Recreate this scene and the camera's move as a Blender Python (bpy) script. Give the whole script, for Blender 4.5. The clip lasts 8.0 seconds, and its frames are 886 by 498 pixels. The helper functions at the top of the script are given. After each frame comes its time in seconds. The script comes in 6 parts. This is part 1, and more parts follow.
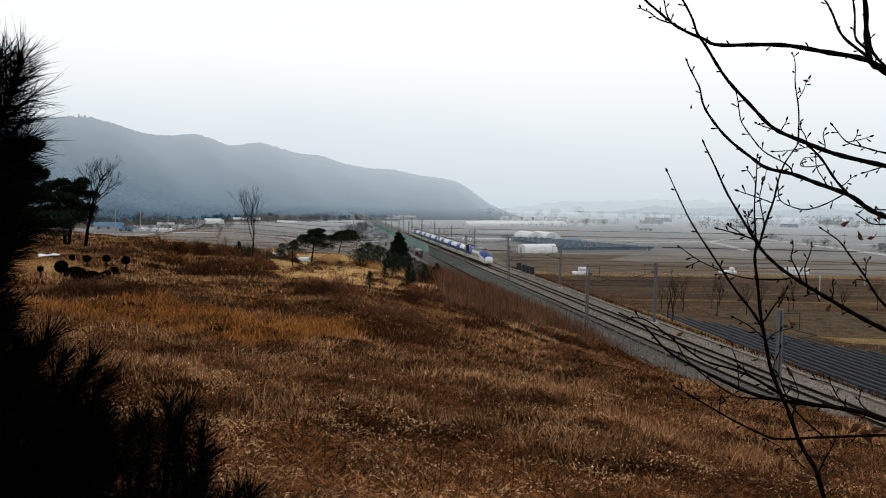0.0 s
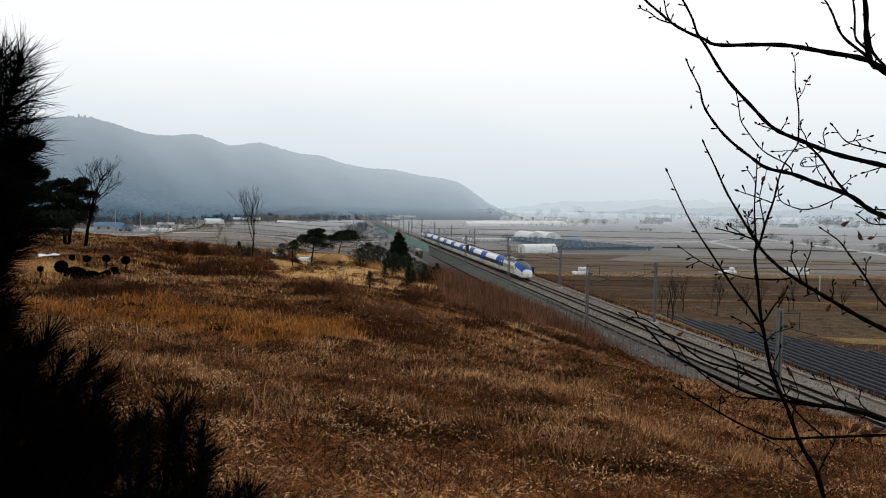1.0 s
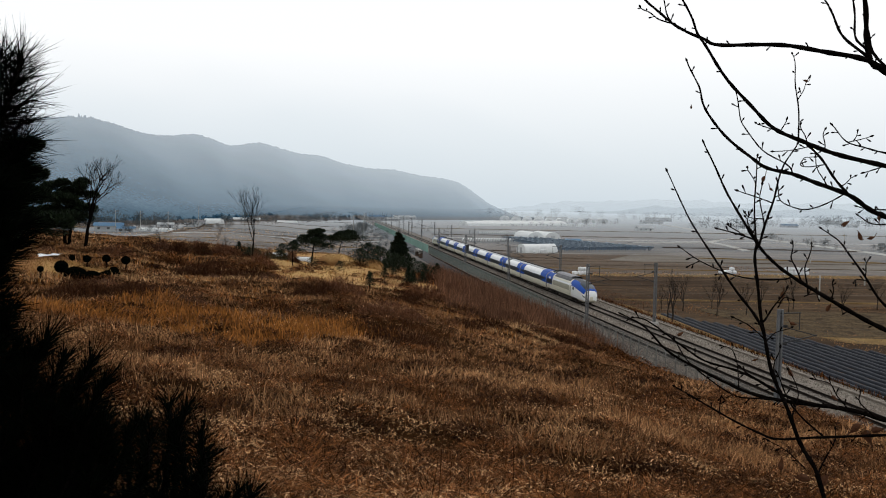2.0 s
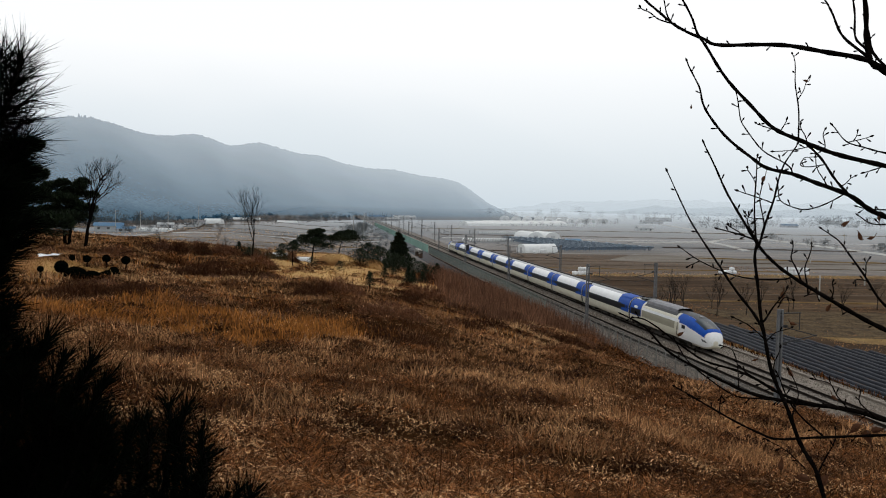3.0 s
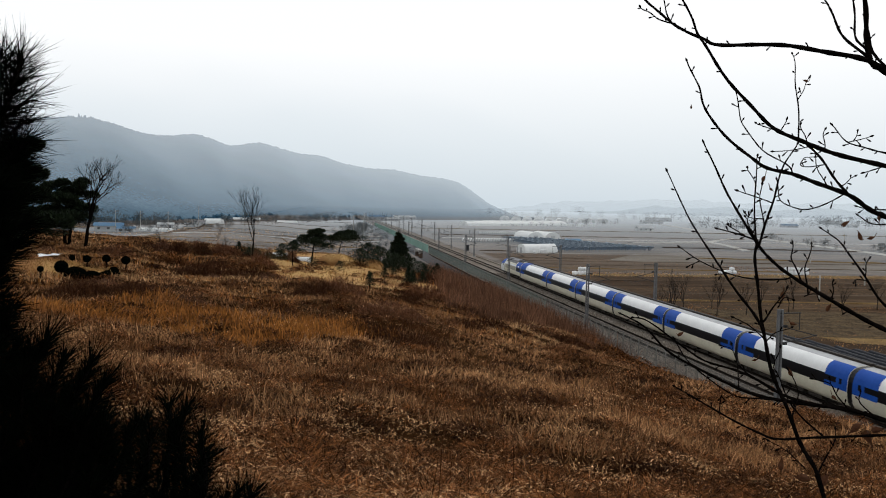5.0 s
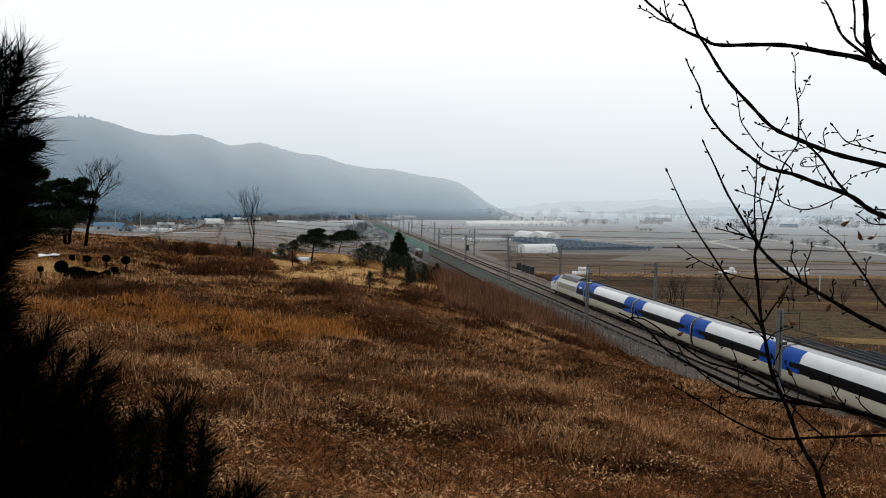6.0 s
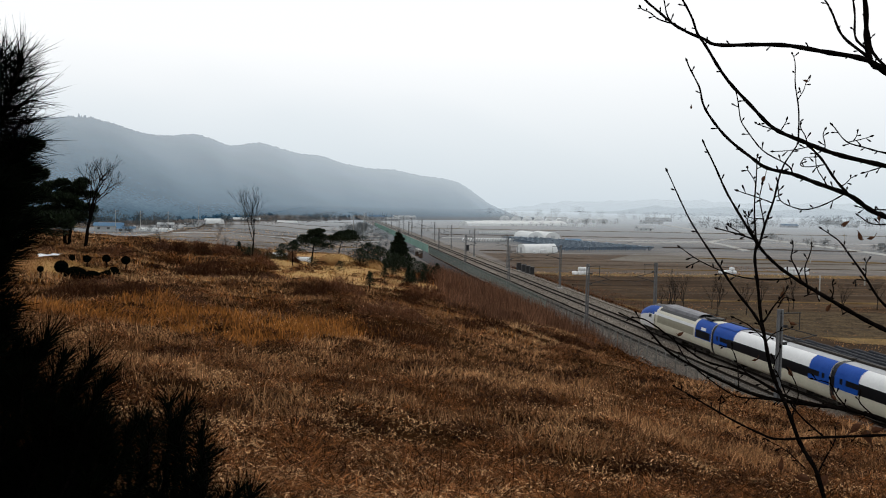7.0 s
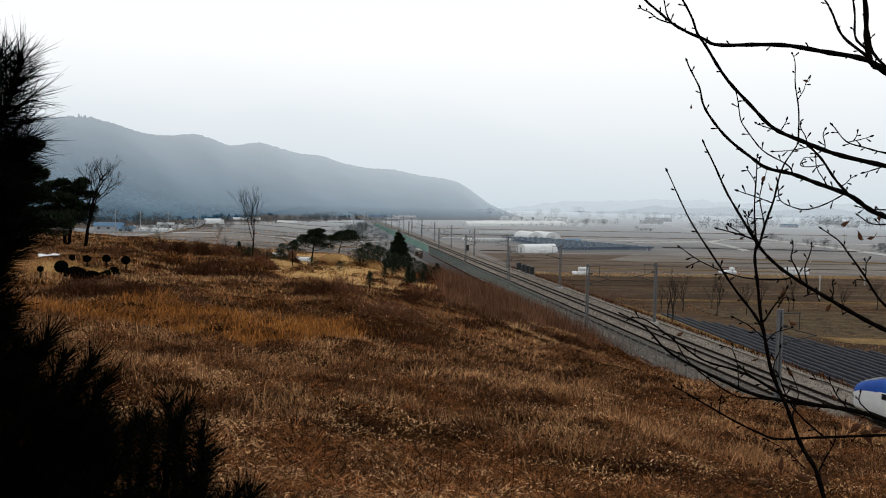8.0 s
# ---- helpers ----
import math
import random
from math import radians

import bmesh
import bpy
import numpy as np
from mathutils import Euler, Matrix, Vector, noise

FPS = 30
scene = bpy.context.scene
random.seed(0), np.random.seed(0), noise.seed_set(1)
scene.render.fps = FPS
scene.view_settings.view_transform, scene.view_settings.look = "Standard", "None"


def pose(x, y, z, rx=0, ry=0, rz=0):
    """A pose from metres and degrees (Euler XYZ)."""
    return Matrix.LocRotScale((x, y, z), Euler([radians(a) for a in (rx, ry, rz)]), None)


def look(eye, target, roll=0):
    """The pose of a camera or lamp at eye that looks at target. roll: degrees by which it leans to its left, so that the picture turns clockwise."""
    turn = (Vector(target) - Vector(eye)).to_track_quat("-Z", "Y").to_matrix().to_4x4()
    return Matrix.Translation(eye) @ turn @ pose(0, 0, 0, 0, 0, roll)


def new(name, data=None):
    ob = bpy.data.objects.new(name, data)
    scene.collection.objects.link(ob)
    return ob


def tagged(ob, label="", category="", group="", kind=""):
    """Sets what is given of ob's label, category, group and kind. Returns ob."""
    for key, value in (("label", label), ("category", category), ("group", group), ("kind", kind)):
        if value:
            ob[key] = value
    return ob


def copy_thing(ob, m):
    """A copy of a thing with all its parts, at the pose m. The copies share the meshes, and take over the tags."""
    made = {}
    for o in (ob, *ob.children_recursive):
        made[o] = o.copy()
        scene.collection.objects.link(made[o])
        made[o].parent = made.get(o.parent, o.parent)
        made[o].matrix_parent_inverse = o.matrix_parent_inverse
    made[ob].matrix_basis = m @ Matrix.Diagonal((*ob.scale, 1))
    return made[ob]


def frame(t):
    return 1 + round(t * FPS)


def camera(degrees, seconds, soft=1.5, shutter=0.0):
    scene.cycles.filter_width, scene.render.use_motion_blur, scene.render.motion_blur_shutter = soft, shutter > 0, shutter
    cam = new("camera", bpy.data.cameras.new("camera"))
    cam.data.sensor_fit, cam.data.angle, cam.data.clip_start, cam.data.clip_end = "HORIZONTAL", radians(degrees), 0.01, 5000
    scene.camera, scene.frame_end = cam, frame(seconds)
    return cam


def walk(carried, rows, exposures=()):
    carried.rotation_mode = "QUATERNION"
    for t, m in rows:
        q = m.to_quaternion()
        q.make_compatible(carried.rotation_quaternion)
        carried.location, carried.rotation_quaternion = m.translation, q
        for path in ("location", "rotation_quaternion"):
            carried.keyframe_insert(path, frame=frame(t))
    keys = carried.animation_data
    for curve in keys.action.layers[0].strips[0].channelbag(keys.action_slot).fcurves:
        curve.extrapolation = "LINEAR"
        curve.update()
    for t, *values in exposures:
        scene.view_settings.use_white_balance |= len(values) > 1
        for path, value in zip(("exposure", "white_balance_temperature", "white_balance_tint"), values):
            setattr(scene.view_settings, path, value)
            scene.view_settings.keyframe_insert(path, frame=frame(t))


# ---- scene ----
EYE = Vector((0.0, 0.0, 14.67))
AHEAD = Vector((0.12628, 0.99082, -0.04825))
cam = camera(51.7, 8.0, soft=1.0, shutter=0.1)
walk(cam, [(0.0, look(EYE, EYE + AHEAD, 1.24)), (8.0, look(EYE, EYE + AHEAD, 1.24))])

# ---- overcast sky and one wide, weak sun ----
SUN_HIGH, SUN_ROUND = radians(48), radians(35)
world = bpy.data.worlds.new("overcast_sky")
scene.world = world
world.use_nodes = True
wn, wl = world.node_tree.nodes, world.node_tree.links
wn.clear()
w_out = wn.new("ShaderNodeOutputWorld")
w_back = wn.new("ShaderNodeBackground")
w_sky = wn.new("ShaderNodeTexSky")
w_sky.sky_type, w_sky.sun_disc = "NISHITA", False
w_sky.sun_elevation, w_sky.sun_rotation, w_sky.dust_density = SUN_HIGH, SUN_ROUND, 1.5
w_dim = wn.new("ShaderNodeVectorMath")
w_dim.operation = "SCALE"
w_dim.inputs["Scale"].default_value = 0.06
w_geo = wn.new("ShaderNodeTexCoord")
w_map = wn.new("ShaderNodeMapping")
w_map.inputs["Scale"].default_value = (1.0, 1.0, 2.5)
w_noise = wn.new("ShaderNodeTexNoise")
w_noise.inputs["Scale"].default_value, w_noise.inputs["Detail"].default_value = 1.1, 4.0
w_ramp = wn.new("ShaderNodeValToRGB")
w_ramp.color_ramp.elements[0].position, w_ramp.color_ramp.elements[0].color = 0.30, (0.80, 0.87, 0.92, 1)
w_ramp.color_ramp.elements[1].position, w_ramp.color_ramp.elements[1].color = 0.60, (1.06, 1.07, 1.08, 1)
w_sep = wn.new("ShaderNodeSeparateXYZ")
w_high = wn.new("ShaderNodeMapRange")
w_high.inputs["From Min"].default_value, w_high.inputs["From Max"].default_value = 0.0, 0.16
w_low = wn.new("ShaderNodeMix")
w_low.data_type = "RGBA"
w_low.inputs["A"].default_value = (0.655, 0.750, 0.825, 1)
w_mix = wn.new("ShaderNodeMix")
w_mix.data_type = "RGBA"
w_mix.inputs["Factor"].default_value = 0.92
wl.new(w_sky.outputs["Color"], w_dim.inputs[0])
wl.new(w_geo.outputs["Generated"], w_map.inputs["Vector"])
wl.new(w_map.outputs["Vector"], w_noise.inputs["Vector"])
wl.new(w_noise.outputs["Fac"], w_ramp.inputs["Fac"])
wl.new(w_geo.outputs["Generated"], w_sep.inputs[0])
wl.new(w_sep.outputs["Z"], w_high.inputs["Value"])
wl.new(w_high.outputs["Result"], w_low.inputs["Factor"])
wl.new(w_ramp.outputs["Color"], w_low.inputs["B"])
wl.new(w_dim.outputs[0], w_mix.inputs["A"])
wl.new(w_low.outputs["Result"], w_mix.inputs["B"])
wl.new(w_mix.outputs["Result"], w_back.inputs["Color"])
w_back.inputs["Strength"].default_value = 1.0
wl.new(w_back.outputs[0], w_out.inputs["Surface"])

sun = new("sun", bpy.data.lights.new("sun", "SUN"))
sun.data.energy, sun.data.angle, sun.data.color = 0.5, radians(25), (1.0, 0.96, 0.9)
sun.matrix_world = look((0, 0, 300), (-math.sin(SUN_ROUND) * math.cos(SUN_HIGH), -math.cos(SUN_ROUND) * math.cos(SUN_HIGH), 300 - math.sin(SUN_HIGH)))
scene.view_settings.exposure = 0.0


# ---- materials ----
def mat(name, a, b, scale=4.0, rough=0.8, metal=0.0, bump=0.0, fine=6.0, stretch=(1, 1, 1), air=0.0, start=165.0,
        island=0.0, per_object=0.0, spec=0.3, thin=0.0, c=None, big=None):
    """Two colours mixed by coarse and fine noise, relief, optional spread of tone by piece, and haze imitated by fading
    far things to transparent.
    """
    m = bpy.data.materials.new(name)
    m.use_nodes = True
    n, l = m.node_tree.nodes, m.node_tree.links
    n.clear()
    out, bsdf = n.new("ShaderNodeOutputMaterial"), n.new("ShaderNodeBsdfPrincipled")
    bsdf.inputs["Roughness"].default_value, bsdf.inputs["Metallic"].default_value = rough, metal
    bsdf.inputs["Specular IOR Level"].default_value = spec
    tc, mp = n.new("ShaderNodeTexCoord"), n.new("ShaderNodeMapping")
    mp.inputs["Scale"].default_value = stretch
    l.new(tc.outputs["Object"], mp.inputs["Vector"])
    n1, n2 = n.new("ShaderNodeTexNoise"), n.new("ShaderNodeTexNoise")
    n1.inputs["Scale"].default_value, n1.inputs["Detail"].default_value = scale, 6.0
    n2.inputs["Scale"].default_value, n2.inputs["Detail"].default_value = scale * fine, 4.0
    add, rmp = n.new("ShaderNodeMath"), n.new("ShaderNodeMapRange")
    for x in (n1, n2):
        l.new(mp.outputs[0], x.inputs["Vector"])
    l.new(n1.outputs["Fac"], add.inputs[0])
    l.new(n2.outputs["Fac"], add.inputs[1])
    rmp.inputs["From Min"].default_value, rmp.inputs["From Max"].default_value = 0.7, 1.3
    l.new(add.outputs[0], rmp.inputs["Value"])
    mx = n.new("ShaderNodeMix")
    mx.data_type = "RGBA"
    mx.inputs["A"].default_value, mx.inputs["B"].default_value = (*a, 1), (*b, 1)
    l.new(rmp.outputs[0], mx.inputs["Factor"])
    col = mx.outputs["Result"]
    if c:
        n3, r3, m3 = n.new("ShaderNodeTexNoise"), n.new("ShaderNodeMapRange"), n.new("ShaderNodeMix")
        n3.inputs["Scale"].default_value, n3.inputs["Detail"].default_value = big or scale / 8, 3.0
        r3.inputs["From Min"].default_value, r3.inputs["From Max"].default_value = 0.46, 0.64
        m3.data_type = "RGBA"
        m3.inputs["B"].default_value = (*c, 1)
        l.new(mp.outputs[0], n3.inputs["Vector"])
        l.new(n3.outputs["Fac"], r3.inputs["Value"])
        l.new(r3.outputs[0], m3.inputs["Factor"])
        l.new(col, m3.inputs["A"])
        col = m3.outputs["Result"]
    if island or per_object:
        geo = n.new("ShaderNodeNewGeometry") if island else n.new("ShaderNodeObjectInfo")
        spread = island or per_object
        r4, h4 = n.new("ShaderNodeMapRange"), n.new("ShaderNodeHueSaturation")
        # Wide spreads skew dark, so blade tones imitate shadowed gaps.
        r4.inputs["To Min"].default_value, r4.inputs["To Max"].default_value = (0.10, 2.3) if spread >= 0.8 else (1 - spread, 1 + spread)
        pw = n.new("ShaderNodeMath")
        pw.operation = "POWER"
        pw.inputs[1].default_value = 1.9 if spread >= 0.8 else 1.0
        l.new(geo.outputs["Random Per Island" if island else "Random"], pw.inputs[0])
        l.new(pw.outputs[0], r4.inputs["Value"])
        l.new(r4.outputs[0], h4.inputs["Value"])
        l.new(col, h4.inputs["Color"])
        col = h4.outputs[0]
    l.new(col, bsdf.inputs["Base Color"])
    if bump:
        bp = n.new("ShaderNodeBump")
        bp.inputs["Strength"].default_value, bp.inputs["Distance"].default_value = bump, 0.05
        l.new(n2.outputs["Fac"], bp.inputs["Height"])
        l.new(bp.outputs[0], bsdf.inputs["Normal"])
    shader = bsdf.outputs[0]
    if thin:
        tl, ms = n.new("ShaderNodeBsdfTranslucent"), n.new("ShaderNodeMixShader")
        l.new(col, tl.inputs["Color"])
        ms.inputs[0].default_value = thin
        l.new(shader, ms.inputs[1])
        l.new(tl.outputs[0], ms.inputs[2])
        shader = ms.outputs[0]
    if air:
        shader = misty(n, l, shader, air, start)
    l.new(shader, out.inputs["Surface"])
    return m


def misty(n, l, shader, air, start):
    """Imitates haze in the material: transparency lets the pale sky through, more with distance from the hill at the
    origin.
    """
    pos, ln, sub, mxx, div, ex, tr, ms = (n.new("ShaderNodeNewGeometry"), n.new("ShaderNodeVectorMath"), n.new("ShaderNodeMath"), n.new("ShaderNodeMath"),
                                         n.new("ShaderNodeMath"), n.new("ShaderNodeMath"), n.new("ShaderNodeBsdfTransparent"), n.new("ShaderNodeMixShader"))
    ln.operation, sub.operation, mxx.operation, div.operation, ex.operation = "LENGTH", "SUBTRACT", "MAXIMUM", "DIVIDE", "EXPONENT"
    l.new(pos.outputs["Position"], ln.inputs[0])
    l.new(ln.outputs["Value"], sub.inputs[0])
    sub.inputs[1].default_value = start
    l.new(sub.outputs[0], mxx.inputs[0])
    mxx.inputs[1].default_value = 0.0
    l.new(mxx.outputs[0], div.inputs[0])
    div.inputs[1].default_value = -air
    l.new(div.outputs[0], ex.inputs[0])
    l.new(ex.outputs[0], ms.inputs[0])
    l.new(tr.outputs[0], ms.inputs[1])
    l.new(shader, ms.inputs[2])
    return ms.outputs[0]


# Metres over which far materials turn see-through, imitating haze.
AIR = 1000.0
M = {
    # Soil colour darkened to deepen the shade between grass blades.
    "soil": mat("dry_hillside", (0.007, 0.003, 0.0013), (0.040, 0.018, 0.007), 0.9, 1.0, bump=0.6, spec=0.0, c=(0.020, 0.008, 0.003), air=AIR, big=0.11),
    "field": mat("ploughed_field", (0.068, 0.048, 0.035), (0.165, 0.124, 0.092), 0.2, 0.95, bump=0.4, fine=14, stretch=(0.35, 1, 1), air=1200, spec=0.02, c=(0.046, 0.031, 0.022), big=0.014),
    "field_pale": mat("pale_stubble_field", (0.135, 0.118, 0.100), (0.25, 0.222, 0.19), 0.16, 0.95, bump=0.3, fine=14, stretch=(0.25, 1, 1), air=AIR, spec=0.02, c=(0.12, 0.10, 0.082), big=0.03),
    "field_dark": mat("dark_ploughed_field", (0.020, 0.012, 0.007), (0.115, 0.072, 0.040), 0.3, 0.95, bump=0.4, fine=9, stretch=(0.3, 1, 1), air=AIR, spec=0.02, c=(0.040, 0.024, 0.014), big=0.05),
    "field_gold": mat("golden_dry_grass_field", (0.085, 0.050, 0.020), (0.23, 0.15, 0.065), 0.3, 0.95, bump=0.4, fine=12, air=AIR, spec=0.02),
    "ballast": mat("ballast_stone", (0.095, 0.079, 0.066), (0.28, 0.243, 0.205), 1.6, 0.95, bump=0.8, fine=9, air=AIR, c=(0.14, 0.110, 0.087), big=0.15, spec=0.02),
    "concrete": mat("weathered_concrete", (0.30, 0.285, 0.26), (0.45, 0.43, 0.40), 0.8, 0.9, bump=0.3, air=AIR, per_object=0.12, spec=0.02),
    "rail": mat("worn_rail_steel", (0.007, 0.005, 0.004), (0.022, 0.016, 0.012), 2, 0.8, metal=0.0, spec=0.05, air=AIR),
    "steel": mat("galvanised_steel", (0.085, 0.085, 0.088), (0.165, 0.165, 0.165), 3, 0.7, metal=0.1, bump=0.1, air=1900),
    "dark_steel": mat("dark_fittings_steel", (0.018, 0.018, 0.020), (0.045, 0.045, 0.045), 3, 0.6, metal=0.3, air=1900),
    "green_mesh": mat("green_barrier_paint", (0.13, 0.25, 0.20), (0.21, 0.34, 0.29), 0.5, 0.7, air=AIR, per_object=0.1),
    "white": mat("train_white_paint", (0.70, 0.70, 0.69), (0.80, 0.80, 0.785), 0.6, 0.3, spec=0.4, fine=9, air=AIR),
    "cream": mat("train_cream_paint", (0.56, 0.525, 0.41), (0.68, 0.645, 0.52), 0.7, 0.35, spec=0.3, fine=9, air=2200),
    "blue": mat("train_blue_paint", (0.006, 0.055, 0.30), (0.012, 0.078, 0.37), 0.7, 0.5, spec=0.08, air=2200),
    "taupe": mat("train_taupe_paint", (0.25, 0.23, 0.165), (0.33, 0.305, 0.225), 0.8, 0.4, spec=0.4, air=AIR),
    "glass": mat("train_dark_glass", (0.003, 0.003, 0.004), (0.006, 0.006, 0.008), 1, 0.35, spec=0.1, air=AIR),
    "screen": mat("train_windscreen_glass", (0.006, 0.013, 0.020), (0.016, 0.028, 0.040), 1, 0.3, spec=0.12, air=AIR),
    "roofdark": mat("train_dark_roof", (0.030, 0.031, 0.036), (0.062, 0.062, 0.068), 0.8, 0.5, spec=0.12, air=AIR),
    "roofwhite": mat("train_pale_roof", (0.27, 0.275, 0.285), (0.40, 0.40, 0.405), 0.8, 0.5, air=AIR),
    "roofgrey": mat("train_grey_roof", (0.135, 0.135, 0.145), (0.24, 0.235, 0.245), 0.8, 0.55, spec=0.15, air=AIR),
    "under": mat("underframe_dirt_and_shade", (0.014, 0.011, 0.009), (0.040, 0.031, 0.023), 1.5, 0.8, bump=0.3, air=AIR),
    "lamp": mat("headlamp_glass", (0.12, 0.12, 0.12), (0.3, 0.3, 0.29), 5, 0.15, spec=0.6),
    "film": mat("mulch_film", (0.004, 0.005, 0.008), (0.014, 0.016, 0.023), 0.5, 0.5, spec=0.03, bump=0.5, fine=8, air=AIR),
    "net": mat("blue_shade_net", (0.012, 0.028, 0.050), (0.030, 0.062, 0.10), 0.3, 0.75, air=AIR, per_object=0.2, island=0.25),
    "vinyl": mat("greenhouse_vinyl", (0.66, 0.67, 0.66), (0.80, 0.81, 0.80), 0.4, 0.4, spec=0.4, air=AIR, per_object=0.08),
    "net_light": mat("net_edge_highlight", (0.22, 0.29, 0.36), (0.32, 0.40, 0.47), 0.5, 0.6, air=AIR),
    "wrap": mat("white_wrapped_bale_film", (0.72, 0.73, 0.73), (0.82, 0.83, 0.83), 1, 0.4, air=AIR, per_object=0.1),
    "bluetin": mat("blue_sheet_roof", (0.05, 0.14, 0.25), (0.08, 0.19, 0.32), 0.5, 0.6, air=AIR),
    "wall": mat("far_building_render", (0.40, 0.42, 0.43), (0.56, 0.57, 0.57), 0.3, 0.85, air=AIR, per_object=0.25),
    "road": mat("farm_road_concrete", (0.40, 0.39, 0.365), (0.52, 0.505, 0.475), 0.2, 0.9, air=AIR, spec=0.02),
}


# ---- geometry helpers ----
class Geo:
    """Collects vertices and faces for one mesh."""

    def __init__(self):
        self.v, self.f = [], []

    def box(self, cx, cy, cz, sx, sy, sz, rz=0.0):
        o, ca, sa = len(self.v), math.cos(rz), math.sin(rz)
        for dz in (-0.5, 0.5):
            for dx, dy in ((-0.5, -0.5), (0.5, -0.5), (0.5, 0.5), (-0.5, 0.5)):
                x, y = dx * sx, dy * sy
                self.v.append((cx + x * ca - y * sa, cy + x * sa + y * ca, cz + dz * sz))
        self.f += [tuple(o + i for i in q) for q in ((3, 2, 1, 0), (4, 5, 6, 7), (0, 1, 5, 4), (1, 2, 6, 5), (2, 3, 7, 6), (3, 0, 4, 7))]
        return self

    def tube(self, points, radii, n=6, cap=True):
        o = len(self.v)
        pts = [Vector(q) for q in points]
        for i, q in enumerate(pts):
            d = (pts[min(i + 1, len(pts) - 1)] - pts[max(i - 1, 0)]).normalized()
            a = d.cross(Vector((0, 0, 1)) if abs(d.z) < 0.9 else Vector((1, 0, 0))).normalized()
            b = d.cross(a)
            for k in range(n):
                w = 2 * math.pi * k / n
                self.v.append(tuple(q + radii[i] * (math.cos(w) * a + math.sin(w) * b)))
        for i in range(len(pts) - 1):
            for k in range(n):
                k2 = (k + 1) % n
                self.f.append((o + i * n + k, o + i * n + k2, o + (i + 1) * n + k2, o + (i + 1) * n + k))
        if cap:
            self.f.append(tuple(o + k for k in range(n))[::-1])
            self.f.append(tuple(o + (len(pts) - 1) * n + k for k in range(n)))
        return self

    def loft(self, rings, closed=False, cap=False):
        o, n = len(self.v), len(rings[0])
        for r in rings:
            self.v += [tuple(q) for q in r]
        for i in range(len(rings) - 1):
            for k in range(n if closed else n - 1):
                k2 = (k + 1) % n
                self.f.append((o + i * n + k, o + i * n + k2, o + (i + 1) * n + k2, o + (i + 1) * n + k))
        if cap:
            self.f.append(tuple(o + k for k in range(n))[::-1])
            self.f.append(tuple(o + (len(rings) - 1) * n + k for k in range(n)))
        return self

    def mesh(self, name, material, smooth=False):
        me = bpy.data.meshes.new(name)
        me.from_pydata(self.v, [], self.f)
        me.materials.append(material)
        if smooth:
            me.polygons.foreach_set("use_smooth", [True] * len(me.polygons))
        me.update()
        return me


def part(name, geo, material, parent=None, label="", smooth=False, kind=""):
    """One mesh object under a thing or under a part."""
    ob = new(name, geo if isinstance(geo, bpy.types.Mesh) else geo.mesh(name, material, smooth))
    ob.parent = parent
    return tagged(ob, label, kind=kind)


def thing(name, m, label, category, group="", kind=""):
    ob = new(name)
    ob.empty_display_size = 0.3
    ob.matrix_world = m
    return tagged(ob, label, category, group, kind)


# ---- ground: one sheet with the hill, the railway bank and the valley floor ----
HILL_Y = (-60, -10, 0, 6, 12, 25, 45, 70, 100, 125, 150, 180, 215)
HILL_Z = (17.0, 13.9, 13.0, 12.1, 11.2, 9.9, 9.1, 8.6, 8.1, 7.5, 6.0, 3.0, -2.6)
FLOOR_Z = -2.5


def wave(x, y):
    return (np.sin(x * 0.31 + 1.3 * np.sin(y * 0.17)) * np.sin(y * 0.27 + 1.1 * np.sin(x * 0.23)) * 0.22
            + np.sin(x * 0.83 + y * 0.41) * np.sin(y * 0.77 - x * 0.35) * 0.11 + np.sin(x * 2.1 + 0.7 * y) * np.sin(1.9 * y - x) * 0.07)


def height(x, y):
    x, y = np.asarray(x, float), np.asarray(y, float)
    hill = np.interp(y, HILL_Y, HILL_Z)
    right, left = np.maximum(x, 0), np.maximum(-x, 0)
    hill = hill - (0.10 * right + 0.006 * right ** 2) + 0.075 * np.minimum(left, 40) - 0.5 * np.maximum(left - 70, 0)
    hill = hill - 0.028 * np.maximum(x - 21, 0) ** 2 * np.clip((y - 52) / 25, 0, 1) - 2.2 * np.maximum(x - 31.2, 0) + 1.5 * np.exp(-((x - 21.5) / 7.5) ** 2 - ((y - 31) / 14) ** 2) + wave(x, y) * np.clip((np.hypot(x, y) - 2) / 8, 0, 1)
    bank = np.where(x < 40, -0.75 - 0.5 * np.maximum(31.0 - x, 0), -0.75 - 0.42 * np.maximum(x - 46.5, 0))
    flat = FLOOR_Z + 0.01 * np.sin(x * 0.05) * np.sin(y * 0.04)
    return np.maximum(np.maximum(hill, bank), flat)


def steps(a, b, step, far, growth=1.25):
    mid = list(np.arange(a, b, step))
    lo, hi, s = [], [], step
    x = a
    while x > -far:
        s *= growth
        x -= s
        lo.append(x)
    s, x = step, b
    while x < far:
        hi.append(x)
        s *= growth
        x += s
    return np.array(lo[::-1] + mid + hi)


gx, gy = steps(-45, 60, 0.7, 4800), steps(-12, 190, 0.8, 4900, 1.2)
GX, GY = np.meshgrid(gx, gy)
GZ = height(GX, GY)
nx, ny = len(gx), len(gy)
idx = np.arange(nx * ny).reshape(ny, nx)
quads = np.stack([idx[:-1, :-1], idx[:-1, 1:], idx[1:, 1:], idx[1:, :-1]], -1).reshape(-1, 4)
ground_mesh = bpy.data.meshes.new("ground")
ground_mesh.from_pydata(np.stack([GX.ravel(), GY.ravel(), GZ.ravel()], 1).tolist(), [], quads.tolist())
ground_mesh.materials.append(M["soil"])
